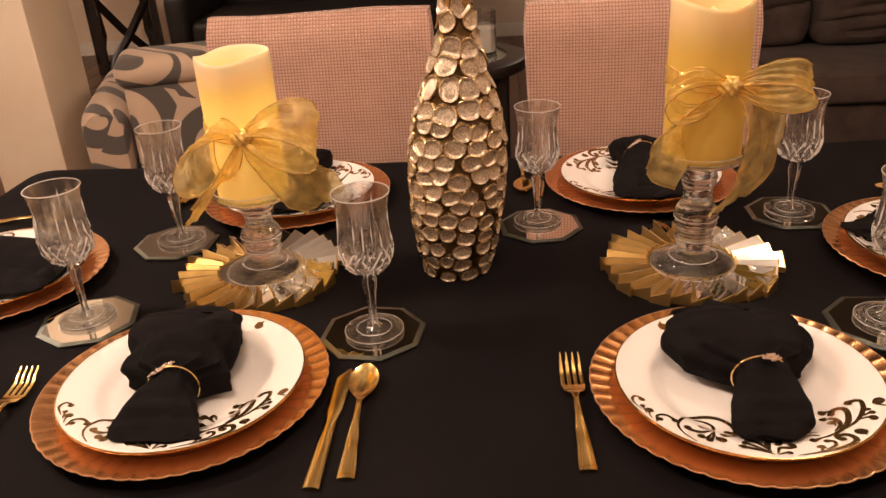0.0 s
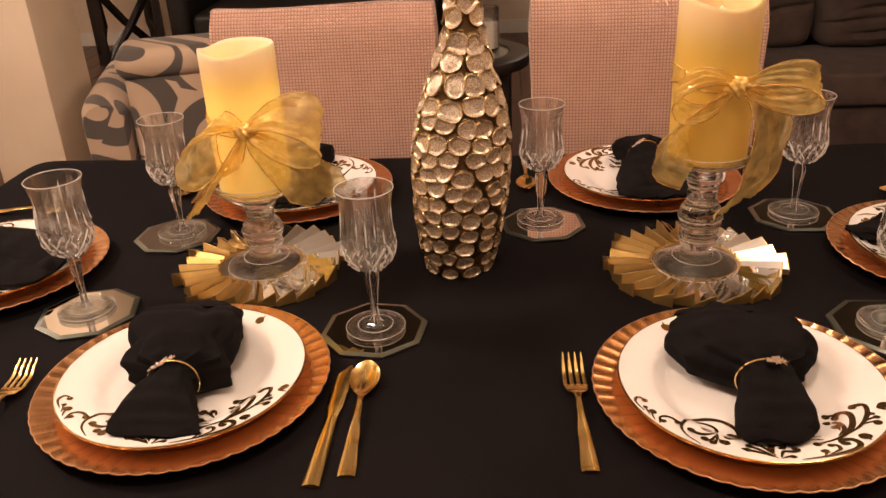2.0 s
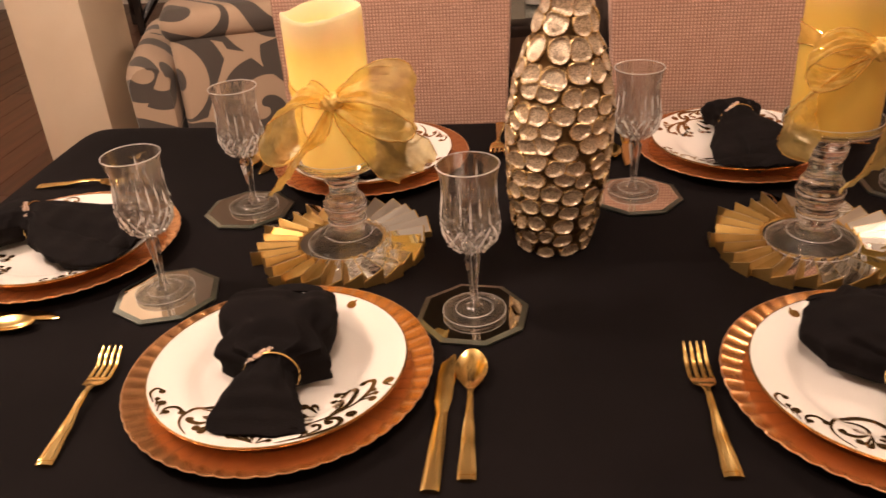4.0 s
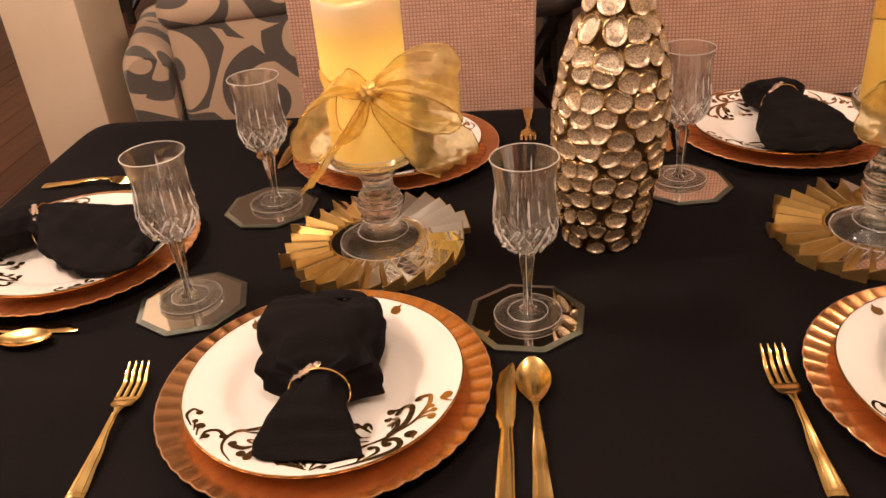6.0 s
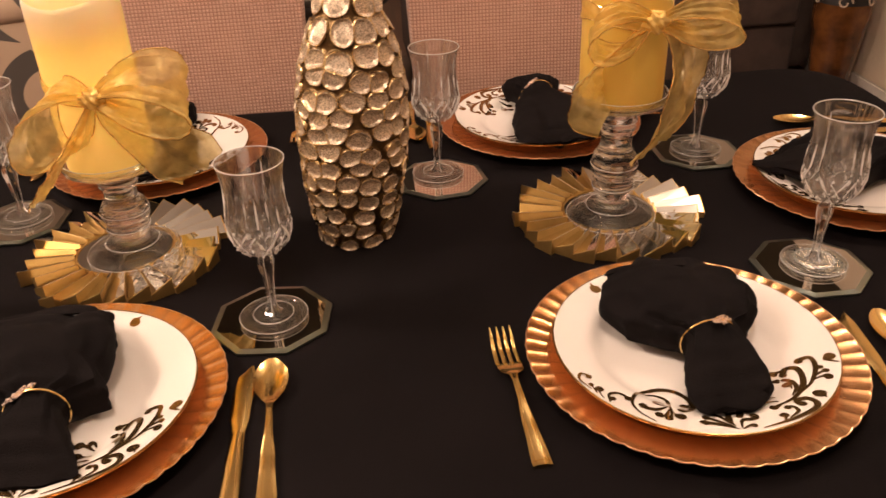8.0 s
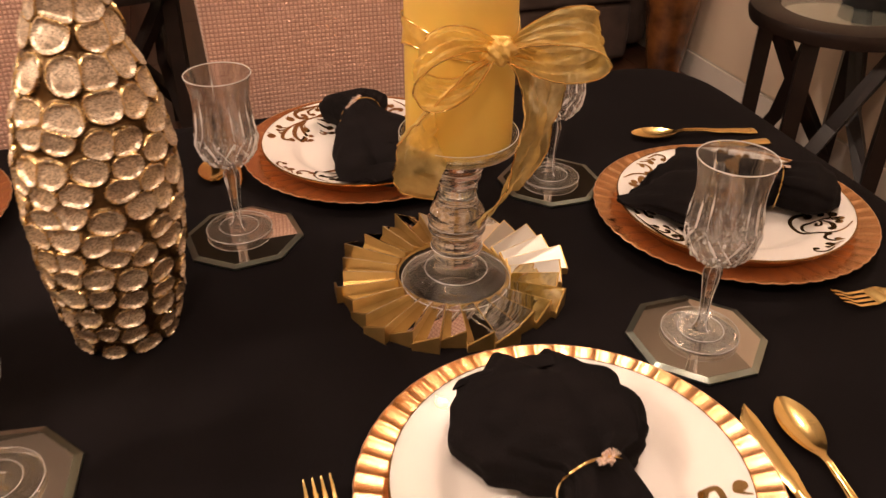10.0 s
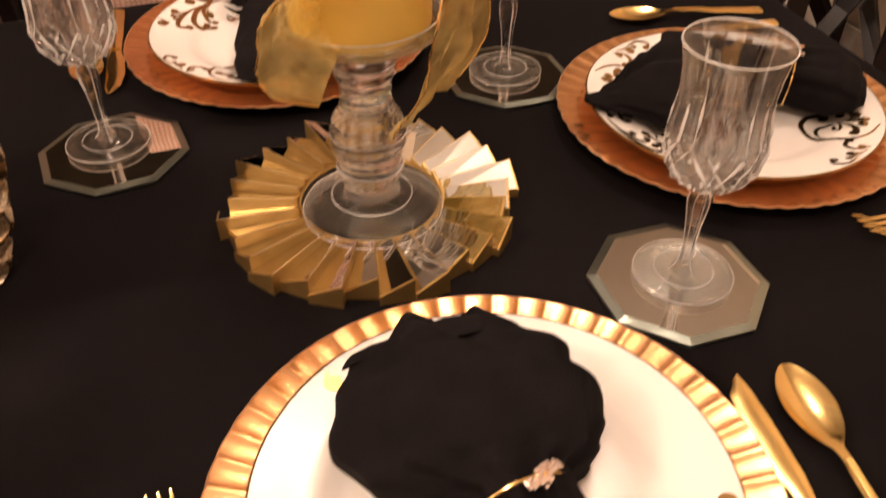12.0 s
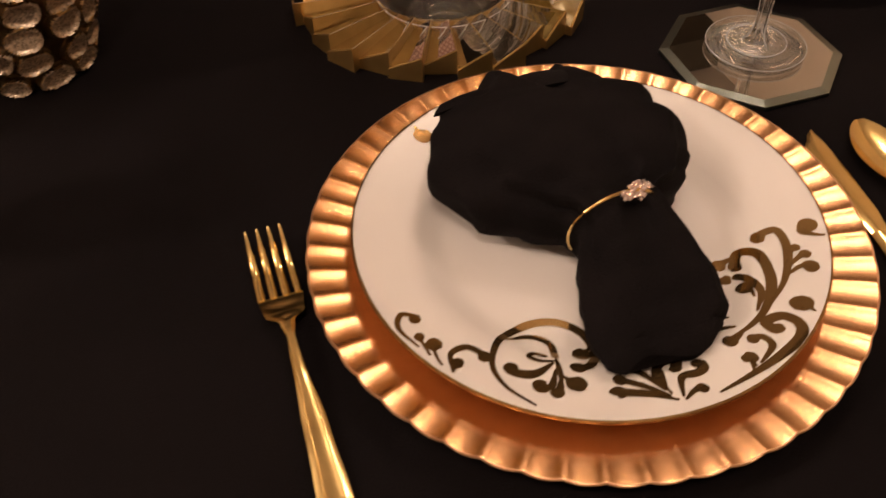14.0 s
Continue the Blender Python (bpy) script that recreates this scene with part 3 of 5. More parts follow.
    ink([(57, -75), (46, -68), (36, -63)], w=2.8, blob=8.0)
    ink([(57, -63), (48, -52), (37, -49)], w=2.6, blob=7.0)
    ink([(58, -58), (55, -50), (49, -51)], w=2.2, blob=5.0)
    ink([(56, -83), (46, -80), (36, -79)], w=2.4, blob=6.5)
    ink([(56, -89), (50, -91), (43, -91)], w=2.2, blob=6.0)
    ink([(79, -78), (98, -64), (112, -45), (115, -29), (104, -28), (105, -33)], w=3.1, blob=6.2)
    ink([(106, -54), (113, -47), (119, -46)], w=1.9, blob=4.3)
    ink([(105, -57), (115, -53), (121, -54)], w=1.9, blob=5.0)
    ink([(101, -62), (111, -60), (118, -66)], w=1.9, blob=6.8)
    ink([(135, -46), (131, -43), (126, -36), (137, -34)], w=2.5, blob=8.1)
    ink([(23, -120), (55, -113), (78, -105), (85, -96), (81, -87), (71, -87), (72, -94), (77, -92)], w=3.7, blob=5.0)
    ink([(97, -92), (95, -84), (89, -86)], w=1.9, blob=8.7)
    ink([(52, -111), (64, -103), (63, -95), (55, -95)], w=2.5, blob=5.0)
    ink([(46, -114), (50, -106), (47, -103)], w=1.9, blob=5.6)
    ink([(49, -112), (48, -106), (45, -104)], w=1.9, blob=4.3)
    return bm


def dinner_plate(leaves=(), halves=(1, -1)):
    p = thing("dinner_plate", None, "white porcelain dinner plate with dark gold scrolls and a gold edge", "plate", "place settings")
    under = [(r * 1.067, z * 1.16) for r, z in [(0.1312, 0.0184), (0.115, 0.0140), (0.098, 0.0095), (0.086, 0.0035), (0.076, 0.0010), (0.074, 0.0), (0.068, 0.0), (0.066, 0.0012), (0.0005, 0.0012)]]
    part("plate_body", lathe(PLATE + under, 128), M_PORC, p)
    part("gold_edge", lathe([(r * 1.067, z * 1.16) for r, z in [(0.1308, 0.0206), (0.1320, 0.0204), (0.1323, 0.0194), (0.1318, 0.0183), (0.1308, 0.0184)]], 128, close=False), M_GOLDEDGE, p, "thin gold painted edge")
    for half in halves:
        part("scroll_print", scrolls(half), M_GOLDLEAF, p, "dark gold scrolling leaf pattern")
    for an in leaves:
        c, q = math.cos(radians(an)), math.sin(radians(an))
        leaf = [(137 * c + 10, 137 * q + 13.5), (130 * c - 2 * q + 10, 130 * q + 2 * c + 13.5), (122 * c + 10, 122 * q + 13.5)]
        part("leaf_print", scrolls(1, leaf), M_GOLDLEAF, p, "single dark gold leaf at the rim")
    return p


# napkin shapes, along y from the ring: middle x, half width, top height, underside height
NAP_PUFF = [(-0.090, -0.016, 0.026, 0.016, 0.012), (-0.085, -0.014, 0.035, 0.021, 0.010), (-0.070, -0.011, 0.040, 0.028, 0.007), (-0.050, -0.009, 0.039, 0.037, 0.004), (-0.030, -0.007, 0.034, 0.045, 0.003), (-0.012, -0.006, 0.028, 0.049, 0.005),
            (0.000, -0.008, 0.029, 0.050, 0.005), (0.012, -0.007, 0.050, 0.053, 0.004), (0.028, -0.015, 0.068, 0.058, 0.0015), (0.055, -0.018, 0.079, 0.061, 0.0015), (0.085, -0.014, 0.075, 0.057, 0.002), (0.112, -0.019, 0.060, 0.049, 0.010), (0.130, -0.020, 0.043, 0.041, 0.016), (0.142, -0.018, 0.028, 0.034, 0.020)]
NAP_TALL = [(-0.084, 0.020, 0.040, 0.016, 0.013), (-0.079, 0.018, 0.049, 0.020, 0.012), (-0.066, 0.017, 0.048, 0.028, 0.010), (-0.048, 0.016, 0.041, 0.040, 0.004), (-0.030, 0.016, 0.033, 0.047, 0.003), (-0.012, 0.016, 0.026, 0.049, 0.005),
            (0.000, 0.016, 0.029, 0.051, 0.004), (0.010, 0.018, 0.061, 0.058, 0.002), (0.036, 0.012, 0.064, 0.073, 0.0015), (0.066, 0.008, 0.067, 0.075, 0.0015), (0.098, 0.003, 0.065, 0.066, 0.004), (0.126, -0.002, 0.058, 0.053, 0.012), (0.143, -0.006, 0.048, 0.041, 0.016), (0.152, -0.008, 0.034, 0.033, 0.020)]
NAP_FAN = [(-0.075, 0.000, 0.024, 0.034, 0.016), (-0.064, 0.000, 0.044, 0.046, 0.012), (-0.040, 0.000, 0.049, 0.056, 0.006), (-0.020, 0.000, 0.037, 0.056, 0.005), (-0.006, 0.000, 0.027, 0.052, 0.006),
           (0.008, 0.000, 0.032, 0.052, 0.005), (0.040, -0.004, 0.054, 0.048, 0.003), (0.080, -0.006, 0.068, 0.042, 0.002), (0.120, -0.004, 0.076, 0.036, 0.004), (0.150, 0.0, 0.071, 0.030, 0.012), (0.166, 0.004, 0.059, 0.027, 0.016), (0.178, 0.008, 0.032, 0.024, 0.019)]

NAP_EAST = [(-0.078, 0.030, 0.024, 0.032, 0.016), (-0.066, 0.030, 0.044, 0.044, 0.012), (-0.045, 0.028, 0.049, 0.054, 0.006), (-0.022, 0.026, 0.037, 0.054, 0.005), (-0.006, 0.022, 0.027, 0.050, 0.006), (0.008, 0.012, 0.040, 0.050, 0.005),
            (0.030, -0.006, 0.070, 0.048, 0.003), (0.060, -0.008, 0.084, 0.044, 0.002), (0.090, -0.006, 0.090, 0.040, 0.004), (0.115, -0.005, 0.088, 0.036, 0.012), (0.135, -0.028, 0.062, 0.032, 0.016), (0.152, -0.054, 0.036, 0.028, 0.019), (0.166, -0.076, 0.010, 0.026, 0.021)]
NAP_WEST = [(y, cx + 0.024 * min(1, max(0, abs(y) - 0.01) / 0.05), w * 1.18, top, low) for y, cx, w, top, low in NAP_FAN]


def napkin(tab, seed=0.0, notch=()):
    """Black cloth gathered in the ring at the origin; the underside of the cloth near z = 0."""
    nk = thing("napkin", None, "black cloth napkin gathered through a gold ring on the plate", "napkin", "place settings")
    bm = bmesh.new()
    rows, n, m = [], 96, 80
    y0, y1 = tab[0][0], tab[-1][0]
    for i in range(m + 1):
        y = y0 + (y1 - y0) * i / m
        cx, w, top, low = lerp_table(tab, y)
        row = []
        gather = math.exp(-(y / 0.026) ** 2)
        far = max(0.0, (y - 0.02) / 0.13)
        for j in range(n):
            a = 2 * math.pi * j / n
            ca, sa = math.cos(a), math.sin(a)
            pl = 1 + (0.09 * gather + 0.015) * math.sin(9 * a + 3 * noise.noise((y * 25, seed, 0))) * (0.4 + 0.6 * max(0, sa))
            fold = 0.13 * noise.noise((ca * 1.3 + seed, y * 14, sa * 1.2)) + 0.05 * noise.noise((ca * 3, y * 40 + seed, sa * 3))
            fold += 0.07 * math.exp(-((y - 0.012) / 0.075) ** 2) * math.sin(5 * a + 0.6 + 8 * y + seed) * max(0, sa)
            sx = math.copysign(abs(ca) ** 0.72, ca)
            sz = math.copysign(abs(sa) ** 0.8, sa)
            x = cx + w * sx * pl * (1 + fold)
            for ny, side_, deep_ in notch:
                if ca * side_ > 0:
                    x -= side_ * deep_ * abs(ca) * math.exp(-((y - ny) / 0.010) ** 2)
            hgt = (top - low) / 2
            z = low + hgt + hgt * sz * (1 + (fold * 0.9 if sa > 0 else 0) + (0.10 * gather * math.sin(12 * a) if sa > 0 else 0))
            if sa > 0:
                z -= 0.010 * far * math.exp(-((x - cx - 0.022) / 0.010) ** 2)
            yy = y + (0.014 * noise.noise((x * 45 + seed, 2.0, 5.0)) * (1 if y > 0.11 else 0.15 if y > -0.08 else 0.4))
            row.append(bm.verts.new((x, yy, max(z, low))))
        rows.append(row)
    for a, b in zip(rows, rows[1:]):
        for j in range(n):
            k = (j + 1) % n
            bm.faces.new((a[j], a[k], b[k], b[j]))
    bm.faces.new(rows[0][::-1]), bm.faces.new(rows[-1])
    part("cloth", bm, M_NAPKIN, nk)
    cx, w, top, low = lerp_table(tab, y1 - 0.026)
    for dx, ln, wd, tilt in () if tab is NAP_EAST else ((-0.45, 0.020, 0.62, -0.2), (0.20, 0.030, 0.70, 0.1)):
        rows = []
        for i in range(9):
            f = i / 8
            wdt = w * wd * (1 - f) ** 0.6
            rows.append([Vector((cx + dx * w + tilt * f * 0.02 + wdt * (g / 4 - 1), y1 - 0.032 + ln * f, top - 0.003 + 0.007 * math.sin(3 * f) - 0.004 * ((g / 4 - 1) ** 2) - 0.014 * f)) for g in range(9)])
        part("folded_corner", sheet(rows, 0.0025), M_NAPKIN, nk)
    return nk


def napkin_ring():
    r = thing("napkin_ring", None, "thin gold napkin ring with a crystal leaf ornament", "napkin ring", "place settings")
    path = [(0.031 * math.cos(2 * math.pi * k / 48), 0.0012 * math.sin(4 * math.pi * k / 48), 0.0262 * math.sin(2 * math.pi * k / 48)) for k in range(48)]
    part("band", tube(path, 0.0011, 8, closed=True), M_GOLD, r)
    bm = bmesh.new()
    rnd = random.Random(5)
    for side in (-1, 1):
        for i in range(34):
            f, g = rnd.uniform(-1, 1), rnd.uniform(-1, 1)
            if abs(g) > 1 - f * f:
                continue
            m = Matrix.Translation((side * 0.005 + f * 0.0105, side * 0.0035 + g * 0.0055 + f * 0.003, 0.0268 + 0.001 * rnd.random() - 0.002 * abs(f)))
            bmesh.ops.create_icosphere(bm, subdivisions=1, radius=0.0013, matrix=m)
        bmesh.ops.create_cube(bm, size=1, matrix=Matrix.Translation((side * 0.005, side * 0.0035, 0.0258)) @ Matrix.Rotation(0.28, 4, "Z") @ Matrix.Diagonal((0.019, 0.006, 0.0012, 1)))
    part("crystal_ornament", bm, M_CRYSTAL, r, "sparkling rose gold crystal leaves", smooth=False)
    return r


def strip(bm, rows, thick):
    """A bar of metal: rows of (x middle, y, half width, z of its face, hollow)."""
    top, low = [], []
    for cx, y, w, z, hol in rows:
        fs = (-1, -0.6, 0, 0.6, 1)
        top.append([bm.verts.new((cx + w * f, y, z - hol * (1 - f * f) + thick * 0.5 * (1 - abs(f) ** 4))) for f in fs])
        low.append([bm.verts.new((cx + w * f, y, z - hol * (1 - f * f) - thick * 0.5)) for f in fs])
    for a, b in zip(top, top[1:]):
        for k in range(4):
            bm.faces.new((a[k], a[k + 1], b[k + 1], b[k]))
    for a, b in zip(low, low[1:]):
        for k in range(4):
            bm.faces.new((a[k], b[k], b[k + 1], a[k + 1]))
    for i in range(len(rows) - 1):
        bm.faces.new((top[i][0], top[i + 1][0], low[i + 1][0], low[i][0]))
        bm.faces.new((top[i][4], low[i][4], low[i + 1][4], top[i + 1][4]))
    bm.faces.new(top[0] + low[0][::-1])
    bm.faces.new(top[-1][::-1] + low[-1])


def samples(tab, n):
    a, b = tab[0][0], tab[-1][0]
    return [(a + (b - a) * i / n, lerp_table(tab, a + (b - a) * i / n)) for i in range(n + 1)]


HANDLE = [(0.0, 0.0088, 0.0022), (0.004, 0.0090, 0.0022), (0.05, 0.0068, 0.0050), (0.095, 0.0036, 0.0095), (0.115, 0.0030, 0.0105)]


def handle(bm):
    strip(bm, [(0, y, w, z, 0) for y, (w, z) in samples(HANDLE, 24)], 0.0032)
    for x in (-0.55, 0.55):
        strip(bm, [(x * w, y, 0.0007, z + 0.0012, 0) for y, (w, z) in samples(HANDLE[1:], 16)], 0.0016)
    strip(bm, [(0, y, 0.0078, 0.0036, 0) for y in (0.006, 0.008)], 0.0014)


def fork():
    f = thing("fork", None, "polished gold four-tined dinner fork on the black cloth", "fork", "cutlery")
    bm = bmesh.new()
    handle(bm)
    part("handle", bm, M_GOLD, f)
    bm = bmesh.new()
    strip(bm, [(0, y, w, z, h) for y, (w, z, h) in samples([(0.1149, 0.0030, 0.0105, 0), (0.125, 0.0042, 0.0098, 0), (0.134, 0.0118, 0.0078, 0.0006), (0.150, 0.0134, 0.0052, 0.0012)], 14)], 0.0022)
    part("fork_head", bm, M_GOLD, f)
    for k in range(4):
        x = -0.0113 + 0.00753 * k
        bm = bmesh.new()
        strip(bm, [(x * (1 - 0.06 * (y - 0.15) / 0.05), y, w, z, 0) for y, (w, z) in samples([(0.1495, 0.0022, 0.0050), (0.170, 0.0021, 0.0055), (0.194, 0.0017, 0.0135), (0.200, 0.0008, 0.0165)], 12)], 0.002)
        part("tine", bm, M_GOLD, f)
    return f


def spoon():
    s = thing("spoon", None, "polished gold dinner spoon on the black cloth", "spoon", "cutlery")
    bm = bmesh.new()
    handle(bm)
    part("handle", bm, M_GOLD, s)
    bm = bmesh.new()
    rows = [(0, 0.1149, 0.0030, 0.0105, 0), (0, 0.124, 0.0036, 0.0092, 0)]
    for i in range(21):
        f = i / 20
        y = 0.128 + 0.066 * f
        w = 0.0192 * math.sin(math.pi * min(1, 0.06 + 0.92 * f)) ** 0.62 * (0.86 + 0.14 * f)
        rows.append((0, y, max(w, 0.002), 0.0085 + 0.0015 * f, 0.0062 * math.sin(math.pi * f) ** 0.7))
    tp, lw = [], []
    for cx, y, w, z, hol in rows:
        fs = [q / 6 - 1 for q in range(13)]
        tp.append([bm.verts.new((w * f, y, z - hol * (1 - f * f) + 0.0004)) for f in fs])
        lw.append([bm.verts.new((w * f, y, z - hol * (1 - f * f) - 0.0012)) for f in fs])
    for a, b, c, d in zip(tp, tp[1:], lw, lw[1:]):
        for k in range(12):
            bm.faces.new((a[k], a[k + 1], b[k + 1], b[k]))
            bm.faces.new((c[k], d[k], d[k + 1], c[k + 1]))
        bm.faces.new((a[0], b[0], d[0], c[0]))
        bm.faces.new((a[12], c[12], d[12], b[12]))
    bm.faces.new(tp[0] + lw[0][::-1]), bm.faces.new(tp[-1][::-1] + lw[-1])
    part("bowl", bm, M_GOLD, s)
    return s


def knife():
    k = thing("knife", None, "polished gold table knife on the black cloth", "knife", "cutlery")
    bm = bmesh.new()
    strip(bm, [(0, y, w, z, 0) for y, (w, z) in samples([(0, 0.0085, 0.0026), (0.004, 0.0088, 0.0028), (0.06, 0.0080, 0.0034), (0.108, 0.0066, 0.0034)], 20)], 0.005)
    part("handle", bm, M_GOLD, k)
    bm = bmesh.new()
    strip(bm, [(c, y, w, 0.0030, 0) for y, (c, w) in samples([(0.1079, 0.0, 0.0062), (0.116, 0.0004, 0.0070), (0.128, -0.0005, 0.0096), (0.165, -0.0005, 0.0102), (0.190, 0.001, 0.0084), (0.204, 0.0045, 0.0035), (0.208, 0.006, 0.0008)], 28)], 0.0018)
    part("blade", bm, M_GOLD, k)
    return k


def lay(tip, end, z=TZ):
    d = Vector((tip[0] - end[0], tip[1] - end[1]))
    return Matrix.Translation((end[0], end[1], z)) @ Matrix.Rotation(math.atan2(d.y, d.x) - math.pi / 2, 4, "Z")


def place_all(make, mats):
    first = make()
    first.matrix_basis = mats[0]
    return [first] + [copy_thing(first, m) for m in mats[1:]]


SET = {"near_a": ((-0.266, 0.908), 7), "near_b": ((0.372, 0.890), 0), "far_a": ((-0.260, 1.510), 182), "far_b": ((0.360, 1.530), 182), "east": ((0.752, 1.229), 84), "west": ((-0.671, 1.208), -90)}
place_all(charger_plate, [pose(x, y, TZ, 0, 0, a) for (x, y), a in SET.values()])
dinner_plate((128, 54), (1,)).matrix_basis = pose(*SET["near_a"][0], TZ + 0.0045, 0, 0, SET["near_a"][1])
dinner_plate((122,), (1,)).matrix_basis = pose(*SET["near_b"][0], TZ + 0.0045, 0, 0, SET["near_b"][1])
place_all(dinner_plate, [pose(x, y, TZ + 0.0045, 0, 0, a) for k, ((x, y), a) in SET.items() if not k.startswith("near")])
NAP = [("near_a", NAP_TALL, (-0.277, 0.873), 0), ("near_b", NAP_PUFF, (0.388, 0.874), 0), ("far_a", NAP_FAN, (-0.262, 1.568), 176), ("far_b", NAP_FAN, (0.366, 1.568), 184), ("east", NAP_EAST, (0.790, 1.210), 51), ("west", NAP_WEST, (-0.715, 1.232), -96)]
ring_first = None
for i, (key, tab, (wx, wy), a) in enumerate(NAP):
    nk = napkin(tab, i * 3.7, {"near_b": ((0.070, 1, 0.008),), "near_a": ((0.034, -1, 0.014), (0.034, 1, 0.009))}.get(key, ()))
    nk.matrix_basis = pose(wx, wy, TZ + 0.0105, 0, 0, a)
    rm = pose(wx, wy, TZ + 0.0105 + 0.0285, 0, 0, a) @ pose(lerp_table(tab, 0.0)[0], -0.006, 0, 0, -22 if tab is NAP_TALL else 22, -3 if tab is NAP_TALL else 3)
    if ring_first is None:
        ring_first = napkin_ring()
        ring_first.matrix_basis = rm
    else:
        copy_thing(ring_first, rm)

FORKS = [((0.185, 0.967), (0.189, 0.766)), ((-0.478, 0.968), (-0.472, 0.768)), ((-0.045, 1.495), (-0.040, 1.690)), ((0.556, 1.49), (0.560, 1.69)), ((0.728, 1.036), (0.928, 1.030)), ((-0.640, 1.446), (-0.838, 1.440))]
SPOONS = [((-0.057, 0.951), (-0.053, 0.757)), ((0.600, 0.931), (0.571, 0.737)), ((0.150, 1.495), (0.154, 1.688)), ((-0.480, 1.49), (-0.483, 1.683)), ((0.745, 1.464), (0.936, 1.434)), ((-0.61, 1.008), (-0.804, 1.006))]
KNIVES = [((-0.083, 0.948), (-0.086, 0.742)), ((0.562, 0.935), (0.539, 0.730)), ((0.176, 1.472), (0.186, 1.678)), ((-0.446, 1.47), (-0.448, 1.676)), ((0.725, 1.412), (0.931, 1.397)), ((-0.59, 1.034), (-0.796, 1.034))]
place_all(fork, [lay(t, e) @ Matrix.Diagonal((1, 0.95, 1, 1)) for t, e in FORKS])
place_all(spoon, [lay(t, e) for t, e in SPOONS])
place_all(knife, [lay(t, e) for t, e in KNIVES])


# ---- coasters and wine glasses ----
def coaster():
    c = thing("mirror_coaster", None, "small octagonal mirror coaster with slanted edges under a glass", "coaster", "mirror coasters")
    bm = bmesh.new()
    rows = []
    for r, z in ((0.068, 0.0), (0.070, 0.0005), (0.070, 0.0034)):
        rows.append([bm.verts.new((r * math.cos(k * math.pi / 4), r * math.sin(k * math.pi / 4), z)) for k in range(8)])
    inner = [bm.verts.new((0.0625 * math.cos(k * math.pi / 4), 0.0625 * math.sin(k * math.pi / 4), 0.0048)) for k in range(8)]
    rows.append(inner)
    bm.faces.new(rows[0][::-1])
    for a, b in zip(rows, rows[1:]):
        for j in range(8):
            k = (j + 1) % 8
            bm.faces.new((a[j], a[k], b[k], b[j]))
    part("bevelled_edge", bm, M_MIRROREDGE, c, smooth=False)
    bm = bmesh.new()
    lo, hi = [[bm.verts.new((0.0625 * math.cos(k * math.pi / 4), 0.0625 * math.sin(k * math.pi / 4), z)) for k in range(8)] for z in (0.0035, 0.0050)]
    bm.faces.new(lo[::-1]), bm.faces.new(hi)
    for j in range(8):
        k = (j + 1) % 8
        bm.faces.new((lo[j], lo[k], hi[k], hi[j]))
    part("mirror", bm, M_MIRROR, c, smooth=False)
    return c


